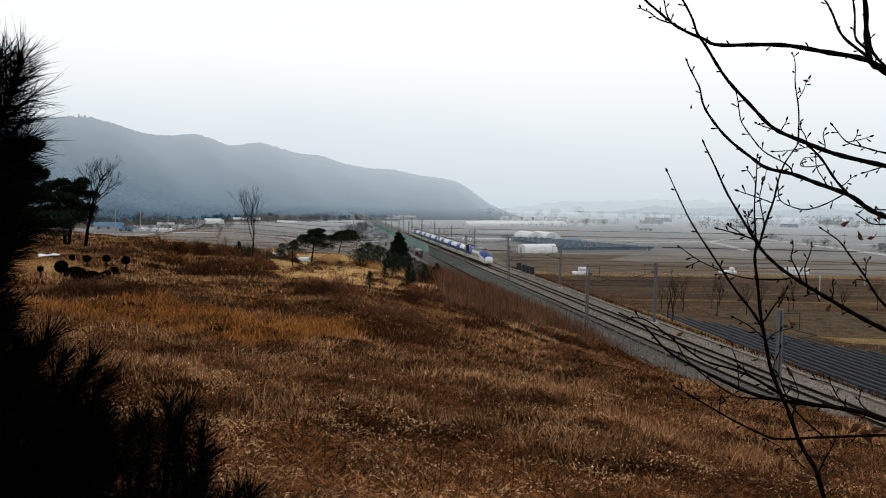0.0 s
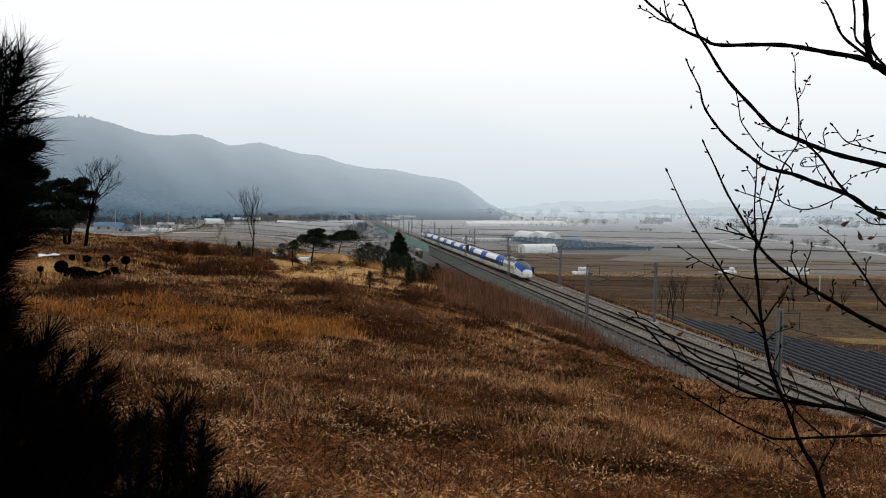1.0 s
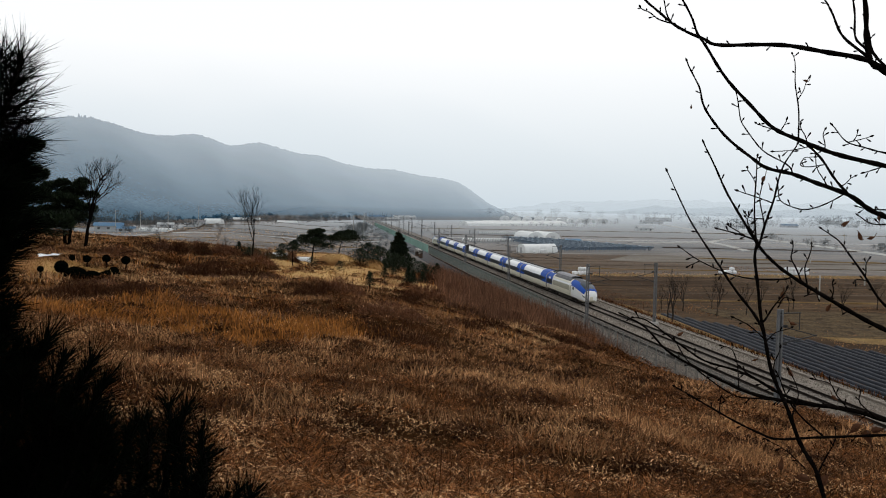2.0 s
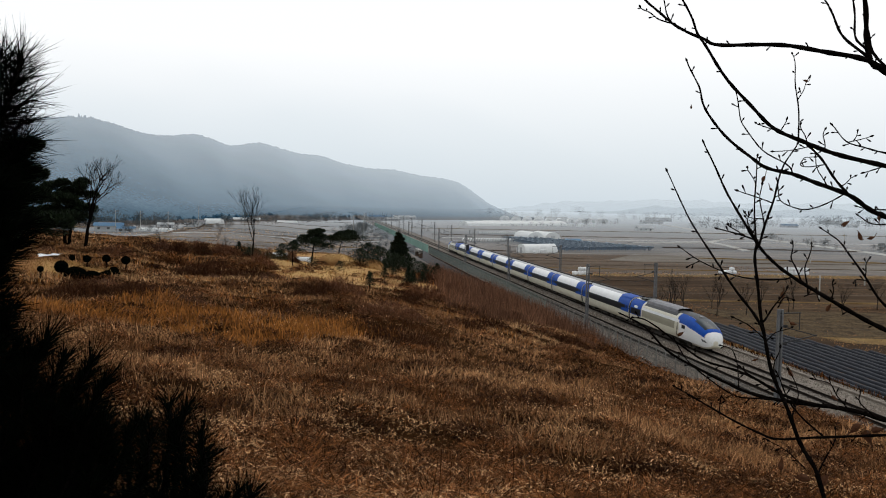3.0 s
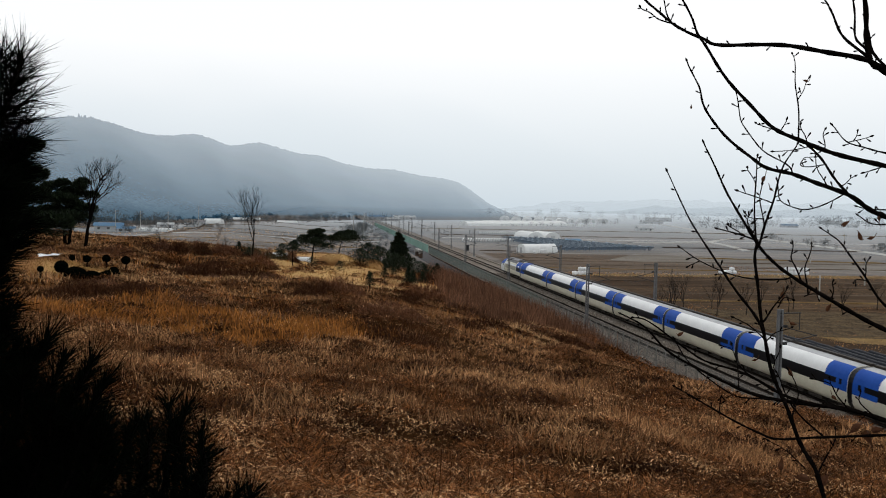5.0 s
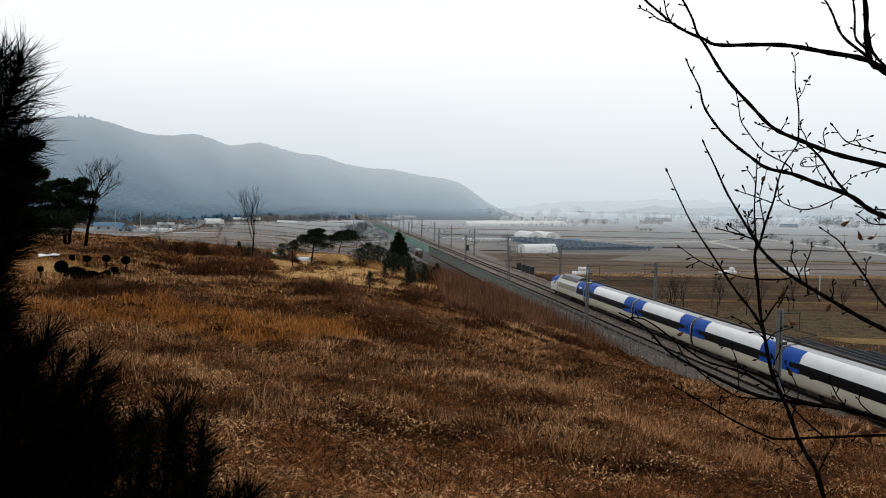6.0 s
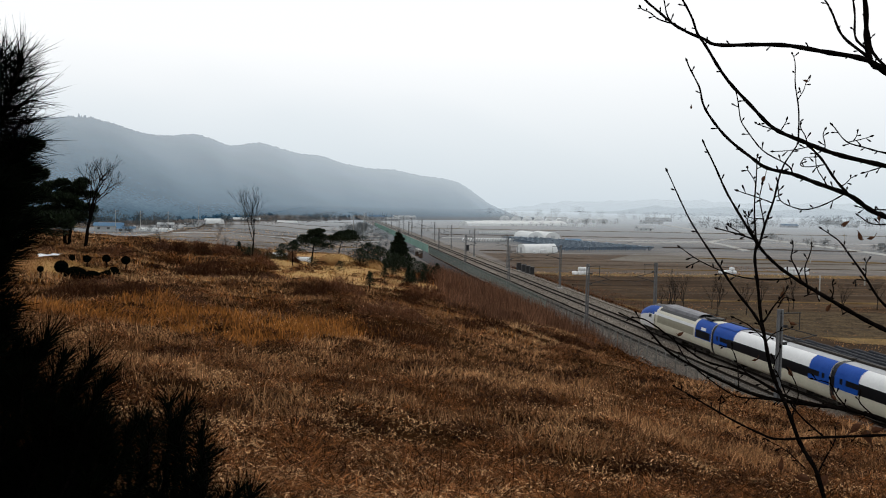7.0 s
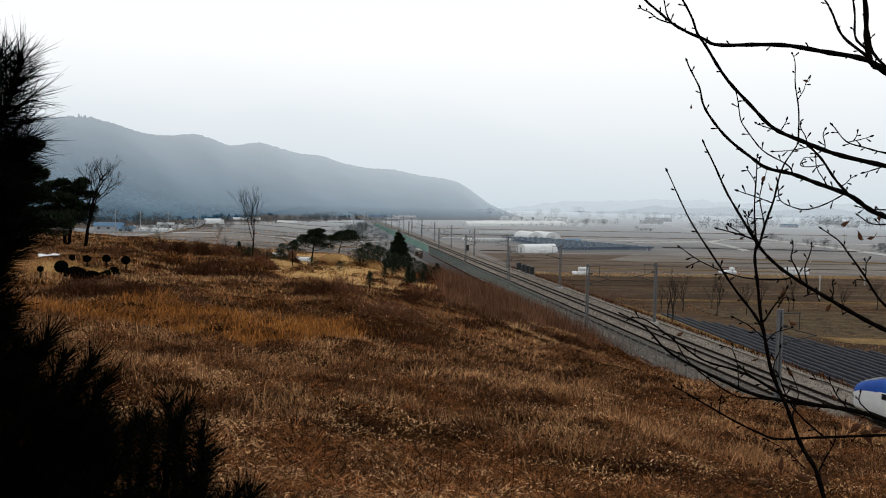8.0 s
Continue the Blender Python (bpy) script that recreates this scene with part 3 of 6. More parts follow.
# loose stones that roughen the ballast
STONE = mat("ballast_stone_loose", (0.10, 0.084, 0.070), (0.33, 0.29, 0.245), 3.0, 0.95, island=0.55, spec=0.02)
rs = np.random.default_rng(21)
ns = 30000
sy = 48 + 150 * rs.uniform(0, 1, ns) ** 1.5
sx = rs.uniform(32.3, 46.2, ns)
sz = np.interp(sx, [32.25, 32.8, 33.6, 37.5, 41.4, 42.8, 44.2, 46.2], [-0.74, -0.42, -0.26, -0.24, -0.26, -0.42, -0.60, -0.73])
tetra = np.array([(1, 0, -0.4), (-0.5, 0.87, -0.4), (-0.5, -0.87, -0.4), (0, 0, 0.8)])
size = (0.035 + 0.0006 * sy) * rs.uniform(0.6, 1.5, ns)
sv = (tetra[None] * rs.uniform(0.7, 1.3, (ns, 4, 3)) * size[:, None, None] + np.stack([sx, sy, sz + 0.012], 1)[:, None]).reshape(-1, 3)
so = (np.arange(ns) * 4)[:, None, None]
sf = (so + np.array([(0, 1, 3), (1, 2, 3), (2, 0, 3)])[None]).reshape(-1, 3)
stone_mesh = bpy.data.meshes.new("ballast_stones")
stone_mesh.from_pydata(sv.tolist(), [], sf.tolist())
stone_mesh.materials.append(STONE)
tagged(new("ballast_stones", stone_mesh), "loose grey-brown stones over the ballast bed", "stones", kind="stuff")


# ---- valley floor ----
patch("field_mulched_soil", [(49.6, 58), (86, 58), (61, 150), (53.5, 150)], M["field_dark"], "dark soil of a field of mulched rows")
patch("field_terrace", [(62.5, 118), (130, 100), (140, 146), (60, 152)], M["field_dark"], "dark terraced winter field with dry stubble rows", 0.05)
patch("field_gold_strip", [(68, 112), (130, 92), (130, 100), (66, 121)], M["field_gold"], "strip of golden dry grass between fields", 0.09)
patch("field_verge", [(47.2, 58), (50.2, 58), (54.5, 145), (52, 160)], M["field_gold"], "golden dry grass verge beside the railway bank", 0.06)
patch("field_brown_middle", [(53, 152), (150, 146), (170, 224), (53, 224)], M["field_dark"], "dark brown ploughed field", 0.05)
patch("field_gold_path", [(50, 224), (210, 226), (215, 236), (50, 230)], M["field_gold"], "golden dry grass bank along a farm path", 0.10)
patch("field_grey_middle", [(53, 238), (110, 240), (130, 330), (56, 326)], M["field"], "grey-brown ploughed field", 0.05)
patch("field_pale", [(92, 292), (190, 238), (222, 262), (118, 338)], M["field_pale"], "wide pale stubble field", 0.08)
patch("farm_road_front", [(70, 320), (140, 352), (142, 357), (70, 325)], M["field_pale"], "pale earth farm track", 0.14, "farm road")
patch("farm_road_cross", [(60, 470), (520, 476), (520, 484), (60, 476)], M["road"], "pale concrete farm road across the valley", 0.18, "farm road")
patch("farm_road_left", [(-200, 396), (24, 396), (24, 401), (-200, 401)], M["road"], "pale farm road across the paddies", 0.45, "farm road")


def mulch_row(x0, x1, y0, y1):
    g = Geo()
    rings = []
    for k in range(41):
        u = k / 40
        x, y = x0 + (x1 - x0) * u + 0.05 * math.sin(k * 1.3 + x0), y0 + (y1 - y0) * u
        z = float(height(x, y)) + 0.03
        h = 0.24 + 0.03 * math.sin(k * 2.1 + x0 * 3)
        rings.append([(x - 0.44, y, z - 0.05), (x - 0.34, y, z + h * 0.6), (x - 0.13, y, z + h), (x + 0.13, y, z + h), (x + 0.34, y, z + h * 0.6), (x + 0.44, y, z - 0.05)])
    g.loft(rings)
    ob = new("mulched_bed", g.mesh("mulched_bed", M["film"], True))
    tagged(ob, "long raised bed under shiny black plastic mulch", "crop row", "mulched crop rows")


for k in range(18):
    y_end = min(143.0, 145.5 - 3.5 * k) + 1.5 * math.sin(k * 1.7)
    mulch_row(50.4 + 1.2 * k, 50.4 + 1.2 * k + 0.05 * (y_end - 58), 58 + math.sin(k), y_end)
FURROW = mat("stubble_furrow_soil", (0.030, 0.019, 0.010), (0.125, 0.085, 0.044), 0.4, 0.95, bump=0.5, fine=10)
fur = Geo()
for k in range(22):
    y0 = 119 + k * 1.5
    rings = []
    for j in range(31):
        x = 63.5 + j * 2.3
        y = y0 - (x - 62) * 0.18 + 0.25 * math.sin(j * 0.9 + k)
        z = float(height(x, y)) + 0.04
        rings.append([(x, y - 0.35, z), (x, y, z + 0.22 + 0.06 * math.sin(j * 2.3 + k * 1.7)), (x, y + 0.35, z)])
    fur.loft(rings)
tagged(new("stubble_rows", fur.mesh("stubble_rows", FURROW)), "rows of dry stubble in the terraced field", "stubble", kind="stuff")


def bund(x0, y0, x1, y1, wide, high, material, label):
    """A low earth bank with dry grass between two fields."""
    a, b = Vector((x0, y0)), Vector((x1, y1))
    n = max(6, int((b - a).length / 5))
    side = Vector((-(b - a).y, (b - a).x)).normalized() * wide / 2
    rings = []
    for k in range(n + 1):
        c = a.lerp(b, k / n) + side * 0.5 * math.sin(k * 0.8 + x0)
        z, h = float(height(c.x, c.y)), high * (0.8 + 0.3 * math.sin(k * 1.9 + y0))
        rings.append([(c.x - side.x, c.y - side.y, z - 0.05), (c.x - 0.5 * side.x, c.y - 0.5 * side.y, z + h), (c.x + 0.5 * side.x, c.y + 0.5 * side.y, z + h), (c.x + side.x, c.y + side.y, z - 0.05)])
    tagged(new("field_bank", Geo().loft(rings).mesh("field_bank", material)), label, "bank", kind="structure")



def lane(name, points, wide, label):
    """A pale farm road laid over the valley floor along a bent line."""
    pts, rings = [Vector(q) for q in points], []
    for k, q in enumerate(pts):
        d = (pts[min(k + 1, len(pts) - 1)] - pts[max(k - 1, 0)]).normalized()
        side = Vector((-d.y, d.x)) * wide / 2
        rings.append([(q.x + side.x * f, q.y + side.y * f, FLOOR_Z + h) for f, h in ((-1.15, -0.05), (-1, 0.30), (1, 0.30), (1.15, -0.05))])
    tagged(new(name, Geo().loft(rings).mesh(name, M["road"])), label, "farm road", kind="structure")


lane("farm_road_far", [(377, 999), (337, 835), (302, 699)], 7.0, "pale road running back between far fields")
lane("farm_road_bend", [(153, 448), (179, 457), (201, 466), (226, 505), (248, 539)], 3.2, "pale concrete farm road bending between fields")
lane("farm_road_fork", [(203, 466), (195, 426), (180, 374)], 3.0, "pale earth track forking off a farm road")
lane("farm_road_long", [(272, 549), (254, 458), (243, 403), (231, 342)], 5.0, "long pale road lined with young trees")
rf = random.Random(77)
for k, y in enumerate((270, 318, 352, 420, 470, 548, 640, 790)):
    bund(-0.45 * y, y + rf.uniform(-6, 6), 22, y + rf.uniform(-6, 6), 1.4, 0.3, M[("field", "field_pale", "field_gold")[k % 3]], "low grassy bank between winter paddies")
for x, y0, y1 in ((-120, 300, 420), (-75, 262, 372), (-40, 345, 492), (-8, 292, 410), (-60, 436, 590), (5, 410, 548)):
    bund(x, y0, x - 0.1 * (y1 - y0), y1, 1.2, 0.35, M["field"], "low grassy bank between winter paddies")
for k, (x0, y0, x1, y1) in enumerate(((54, 166, 150, 158), (54, 180, 158, 176), (54, 196, 160, 194), (54, 209, 165, 208), (56, 252, 130, 246), (56, 268, 175, 258), (56, 283, 205, 286), (60, 302, 92, 296), (130, 312, 290, 268), (58, 344, 80, 342), (150, 396, 240, 384), (60, 524, 250, 524), (60, 655, 480, 650))):
    bund(x0, y0, x1, y1, 1.2 if y0 < 300 else 1.8, 0.3 if y0 < 300 else 0.45, M[("field_gold", "field", "field", "field")[k % 4]], "low grassy bank between valley fields")


def tunnel(x, y, length, radius, high, rz, label="long white vinyl greenhouse tunnel standing in the fields", name="greenhouse", ends=True, group="greenhouses"):
    """Vaulted vinyl greenhouse along its own y axis."""
    t = thing(name, pose(x, y, float(height(x, y)), 0, 0, rz), label, "greenhouse", group)
    n, rings = 14, []
    m = max(3, int(length / 3))
    for k in range(m + 1):
        r = 1.0 + (0.012 if k % 2 else 0.0)
        rings.append([(radius * r * math.cos(math.pi * i / n), length * (k / m - 0.5), -0.1 + high * r * math.sin(math.pi * i / n) ** 0.8) for i in range(n + 1)])
    part("cover", Geo().loft(rings), M["vinyl"], t, "white vinyl cover", True)
    if ends:
        for s in (-0.5, 0.5):
            g = Geo()
            g.v = [(q[0], q[1] + 0.05 * s, q[2]) for q in rings[0 if s < 0 else -1]]
            g.f = [tuple(range(n + 1))]
            part("end_wall", g, M["vinyl"], t)
            part("door", Geo().box(0, length * s + 0.1 * s, high * 0.3, radius * 0.5, 0.06, high * 0.6), M["wall"], t, "grey greenhouse door")
        for k in range(0, m + 1, 2):
            yy = length * (k / m - 0.5)
            part("hoop", Geo().tube([(radius * 1.02 * math.cos(math.pi * i / 8), yy, -0.1 + high * 1.02 * math.sin(math.pi * i / 8) ** 0.8) for i in range(9)], [0.03] * 9, 4), M["vinyl"], t)
    return t


tunnel(79.0, 338, 16, 2.6, 3.3, -62)
tunnel(104.0, 466, 26, 4.3, 4.4, 4)
tunnel(113.2, 467, 26, 4.3, 4.4, 4)
for k in range(3):
    tunnel(166 + k * 5, 795 + k * 9, 130 - 12 * k, 5.2, 3.8 + 0.4 * k, -54, "long white far greenhouse of a wide block")
for k in range(9):
    tunnel(205 + k * 15, 985 + k * 9, 40, 6.0, 5.0, -12, "white far greenhouse span")
for k in range(5):
    tunnel(225 + k * 17, 1150 + k * 9, 40, 6.0, 5.0, -12, "white far greenhouse span")
low = tunnel(64.0, 427, 10, 0.50, 1.6, -8, "low white plastic crop tunnel", "crop_tunnel", False, "low crop tunnels")
for k in range(1, 25):
    copy_thing(low, pose(64.0 + 1.37 * k, 427 + 0.52 * k, float(height(64 + 1.37 * k, 427)), 0, 0, -8))
for k in range(24):
    copy_thing(low, pose(92.0 + 1.3 * k, 545 + 0.4 * k, float(height(92, 545)), 0, 0, -8))


def shade_row(x):
    """One row of ginseng shading: a tilted blue net roof on posts."""
    y0 = 341 + 0.45 * (x - 90)
    y1 = min(462.0, 466 - (x - 105) * 3.6)
    if y1 - y0 < 6:
        return
    t = thing("shade_row", pose(x, y0, FLOOR_Z), "row of tilted dark blue crop shading net on posts", "shade net", "shade net rows")
    ln = y1 - y0
    g, rings = Geo(), []
    m = max(3, int(ln / 6))
    for k in range(m + 1):
        sag = 0.10 * (k % 2)
        rings.append([(-0.55, ln * k / m, 0.60 - sag), (0.1, ln * k / m, 1.2 - sag), (0.75, ln * k / m, 1.85 - sag), (0.85, ln * k / m, 1.5 - sag)])
    part("net", g.loft(rings), M["net"], t, "blue shade net")
    # Added pale strip imitates the highlight along the upper edge of the net.
    part("edge_highlight", Geo().box(0.70, ln / 2, 1.86, 0.55, ln, 0.06), M["net_light"], t, "paler blue highlight strip on the upper net edge")
    p_ = Geo()
    for k in range(0, m + 1, 2):
        p_.box(-0.9, ln * k / m, 0.5, 0.08, 0.08, 1.1)
        p_.box(0.75, ln * k / m, 0.9, 0.08, 0.08, 1.9)
    part("posts", p_, M["steel"], t, kind="stuff")


for k in range(16):
    shade_row(89.5 + 2.85 * k)


def bale_stack(x, y, layout, label):
    t = thing("bale_stack", pose(x, y, float(height(x, y))), label, "bale stack", "bale stacks")
    for bx, bz, w, h in layout:
        n, rings = 12, []
        for o, r in ((-0.58, 0.80), (-0.5, 0.97), (0.5, 0.97), (0.58, 0.80)):
            rings.append([(bx + w * 0.5 * r * math.copysign(abs(math.cos(a)) ** 0.5, math.cos(a)), 1.1 * o, bz + h * 0.5 + h * 0.5 * r * math.copysign(abs(math.sin(a)) ** 0.5, math.sin(a)))
                          for a in np.linspace(0, 2 * math.pi, n, False)])
        part("bale", Geo().loft(rings, True, True), M["wrap"], t, "", True)


bale_stack(65, 227, [(-2.0, 0, 1.3, 1.0), (-0.5, 0, 1.4, 1.1), (0.9, 0, 1.4, 1.1), (-0.4, 1.05, 1.4, 1.0), (0.95, 1.05, 1.4, 1.0)], "stack of white wrapped straw bales at the field edge")
bale_stack(128.5, 237, [(k * 1.15 - 2.9, r * 1.0, 1.12, 1.0) for k in range(6) for r in range(2)], "long double row of white wrapped straw bales")
bale_stack(109, 238, [(k * 1.2 - 1.8, 0, 1.15, 0.95) for k in range(4)] + [(1.2, 0.9, 1.15, 0.9)], "low row of white wrapped straw bales")
bale_stack(79, 330, [(0, 0, 1.5, 1.6), (1.4, 0, 1.5, 1.6), (-2.6, 0, 1.4, 0.9)], "few white wrapped bales by a greenhouse")
for x, y in ((215, 800), (224, 803), (236, 806), (330, 700)):
    bale_stack(x, y, [(k * 2.2, 0, 2.1, 3.0) for k in range(3)], "white wrapped stacks far across the fields")


def shed(x, y, w, d, h, rz, roof, label, wall="wall", name="farm_building"):
    h *= 0.62
    t = thing(name, pose(x, y, float(height(x, y)) - 0.05, 0, 0, rz), label, "building", "farm buildings")
    part("wall", Geo().box(0, 0, h / 2, w, d, h), M[wall], t, "pale rendered walls")
    e = 0.5
    rf = Geo().loft([[(sx * (w / 2 + e), -d / 2 - e, h - 0.1), (sx * (w / 2 + e), 0, h + 0.17 * d), (sx * (w / 2 + e), d / 2 + e, h - 0.1), (sx * (w / 2 + e), 0, h + 0.17 * d - 0.3)] for sx in (-1, 1)], True, True)
    part("roof", rf, M[roof], t, "pitched sheet roof")
    nwin = max(1, int(w / 4))
    for k in range(nwin):
        part("window", Geo().box(-w / 2 + (k + 0.5) * w / nwin, -d / 2 - 0.03, h * 0.55, 1.3, 0.1, h * 0.35), M["glass"], t, "dark window")
    part("door", Geo().box(w * 0.3, -d / 2 - 0.04, h * 0.38, 1.2, 0.1, h * 0.76), M["roofgrey"], t)
    return t


shed(122, 445, 7, 4, 1.7, 0, "bluetin", "small blue-roofed shed behind shade nets", "bluetin")
for x, y, w, d, h, rz, roof, lab in (
        (-112, 492, 14, 9, 4.5, 8, "bluetin", "farm house with a bright blue sheet roof"), (-101, 480, 8, 6, 3.0, 0, "bluetin", "small blue-roofed farm barn"),
        (-118, 520, 12, 8, 4.0, -12, "roofgrey", "grey-roofed farm house below the wooded hill"), (-95, 560, 9, 6, 3.6, 5, "wall", "white farm building below the wooded hill"),
        (-78, 600, 12, 8, 4.5, 12, "roofgrey", "grey farm house below the wooded hill"), (-70, 580, 9, 6, 3.0, 0, "wall", "pale shed in the paddies"),
        (60, 900, 20, 9, 4.0, 10, "wall", "long white far farm building"), (84, 1000, 24, 10, 5.0, 5, "wall", "white far factory hall"),
        (46, 860, 16, 9, 5.0, 0, "bluetin", "blue-roofed far farm house"), (420, 900, 22, 9, 4, 5, "wall", "wide pale far shed"),
        (520, 980, 18, 9, 4, -8, "bluetin", "far shed with a faded blue roof"), (380, 1040, 26, 9, 4, 0, "wall", "long pale far shed"),
        (640, 1060, 22, 9, 5, 12, "wall", "pale far hall in mist"), (300, 1180, 30, 10, 5, 0, "wall", "far hall under mist"),
        (470, 1260, 36, 12, 6, -5, "wall", "far hall under mist"), (760, 1300, 40, 12, 6, 9, "wall", "far hall under mist"), (250, 700, 12, 8, 4, 0, "wall", "small white far house")):
    shed(x, y, w, d, h, rz, roof, lab)
tunnel(-88, 493, 18, 2.2, 2.0, 80, "white vinyl greenhouse below the wooded hill")
tunnel(-66, 556, 10, 2.4, 2.6, 60, "white domed vinyl greenhouse in the paddies")
tunnel(-60, 700, 20, 2.0, 1.7, 88, "long far white greenhouse")
tunnel(-28, 660, 14, 2.0, 1.6, 88, "long far white greenhouse")
tunnel(-6, 430, 14, 1.2, 1.4, 88, "low white tunnel in the paddies")
for k in range(3):
    x, y, h = 760 + 70 * k + 30 * math.sin(k * 2.1), 3000 + 120 * math.sin(k), 14 + 8 * (k * 7 % 4) / 3
    t = thing("apartment_tower", pose(x, y, FLOOR_Z, 0, 0, 12 * k), "pale apartment tower almost lost in mist", "building", "apartment towers")
    part("wall", Geo().box(0, 0, h / 2, 34, 14, h), M["wall"], t)
    part("roof", Geo().box(0, 0, h + 1.5, 12, 10, 3.0), M["wall"], t)
    for f in range(int(h / 6)):
        part("window_band", Geo().box(0, -7.05, 4 + f * 6, 30, 0.2, 2.2), M["roofgrey"], t)
def field_pole(x, y, h):
    t = thing("utility_pole", pose(x, y, float(height(x, y))), "grey concrete utility pole standing in the fields", "utility pole", "utility poles")
    part("shaft", Geo().tube([(0, 0, -0.2), (0, 0, h)], [0.17, 0.10], 8), M["concrete"], t)
    part("crossarm", Geo().box(0, 0, h - 0.7, 1.8, 0.1, 0.12), M["steel"], t)
    part("insulator", Geo().tube([(0.8, 0, h - 0.65), (0.8, 0, h - 0.35)], [0.06, 0.05], 6), M["dark_steel"], t)


for x, y, h in ((96, 168, 5), (128, 204, 7), (112, 150, 4.5), (118, 176, 5), (162, 290, 9), (210, 350, 9), (-92, 470, 11), (-80, 478, 11), (-66, 486, 11), (-104, 470, 11), (20, 500, 12), (12, 420, 11), (420, 640, 9), (370, 520, 9)):
    field_pole(x, y, h)


# ---- wooded hills, mist put into their materials ----
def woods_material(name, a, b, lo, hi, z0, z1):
    """Winter woods with mist imitated in the material: the higher the slope, the more transparent, so the pale sky
    comes through.
    """
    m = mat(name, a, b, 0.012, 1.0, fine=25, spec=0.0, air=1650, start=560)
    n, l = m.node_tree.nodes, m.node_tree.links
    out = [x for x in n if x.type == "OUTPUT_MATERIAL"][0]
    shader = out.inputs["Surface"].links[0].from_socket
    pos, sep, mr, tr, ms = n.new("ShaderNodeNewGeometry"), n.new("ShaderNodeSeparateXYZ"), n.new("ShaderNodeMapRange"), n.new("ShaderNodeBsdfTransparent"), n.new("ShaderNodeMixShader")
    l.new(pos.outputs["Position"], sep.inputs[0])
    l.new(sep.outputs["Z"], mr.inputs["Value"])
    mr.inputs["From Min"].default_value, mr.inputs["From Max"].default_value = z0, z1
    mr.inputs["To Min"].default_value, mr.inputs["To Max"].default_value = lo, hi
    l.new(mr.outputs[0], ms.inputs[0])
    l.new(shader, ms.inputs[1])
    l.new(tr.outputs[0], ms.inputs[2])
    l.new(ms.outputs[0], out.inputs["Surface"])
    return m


# The blue-grey of haze is put into these base colours.
WOODS = woods_material("haze_tinted_woods", (0.010, 0.052, 0.094), (0.064, 0.128, 0.186), 0.03, 0.15, 8, 108)
BEARING = (-32, -20.3, -16.8, -15.7, -14.1, -12.6, -11.0, -9.4, -8.1, -7.1, -6.0, -5.1, -4.1, -3.1, -1.7, -0.4, 0.7, 2.4, 4.2, 5.6, 7.0, 8.1, 9.2, 10.1, 10.8, 11.8, 13.5)
RIDGE = (6.0, 4.73, 4.54, 4.67, 4.69, 4.48, 3.97, 3.87, 4.09, 3.86, 3.37, 3.53, 3.7, 3.4, 3.03, 3.0, 2.57, 2.27, 2.21, 1.89, 1.75, 1.56, 0.84, 0.16, -0.11, -0.5, -0.9)


def ridge_point(b, u):
    """Bearing b in degrees, u from the foot (0) to the crest (1)."""
    foot, crest = 640 + 26 * max(0, b + 14), 1250 + 45 * max(0, b + 14)
    top = crest * math.tan(radians(sum(float(np.interp(b + o, BEARING, RIDGE)) for o in (-0.4, -0.15, 0.15, 0.4)) / 4)) + EYE.z - 3
    spur = 0.5 + 0.5 * noise.noise((b * 0.42 + 0.9 * u, u * 1.1, 3.0))
    gully = noise.noise((b * 1.0 + 2.2 * u, u * 1.6, 9.0)) + 0.5 * noise.noise((b * 2.6 + 3.0 * u, u * 4.0, 4.0))
    d = foot + (crest - foot) * u + (1 - u) * 40 * spur + math.sin(math.pi * u) * 60 * gully
    z = FLOOR_Z - 3 + (top - FLOOR_Z + 3) * (u ** (0.85 + 0.5 * spur)) + math.sin(math.pi * u) * 7 * gully
    if u > 0.9:
        z += (u - 0.9) * 10 * (1.6 * noise.noise((b * 4.0, 1.0, 5.0)) + 1.9 * noise.noise((b * 17.0, 2.0, 5.0)) + 1.3 * noise.noise((b * 43.0, 3.0, 5.0)))
        z += (u - 0.9) * 10 * 5.0 * math.exp(-((b + 14.3) / 1.1) ** 2) * (0.6 + noise.noise((b * 9.0, 6.0, 5.0)))
    return (d * math.sin(radians(b)), d * math.cos(radians(b)), z)


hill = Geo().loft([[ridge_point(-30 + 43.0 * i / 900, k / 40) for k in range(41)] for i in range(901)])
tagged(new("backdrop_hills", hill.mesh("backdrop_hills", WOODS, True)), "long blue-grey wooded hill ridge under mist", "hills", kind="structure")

rng = np.random.default_rng(5)
far_woods = Geo()
for k in range(420):
    b = rng.uniform(-24, 2)
    u = rng.uniform(0.0, 0.05)
    x, y, z = ridge_point(b, u)
    s = rng.uniform(2.2, 5.0)
    z -= 0.35 * s
    o, a0 = len(far_woods.v), rng.uniform(0, 6)
    for r, h in ((0.5, 0.1), (0.42, 0.62)):
        for j in range(4):
            w = a0 + j * 1.571
            rr = s * r * rng.uniform(0.55, 1.25)
            far_woods.v.append((x + rr * math.cos(w), y + rr * math.sin(w), z + s * (h + rng.uniform(-0.12, 0.12))))
    far_woods.v.append((x + rng.uniform(-1, 1), y, z + s * rng.uniform(0.8, 1.2)))
    for j in range(4):
        j2 = (j + 1) % 4
        far_woods.f += [(o + j, o + j2, o + 4 + j2, o + 4 + j), (o + 4 + j, o + 4 + j2, o + 8)]
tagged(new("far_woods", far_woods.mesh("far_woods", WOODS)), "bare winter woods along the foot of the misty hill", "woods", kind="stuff")

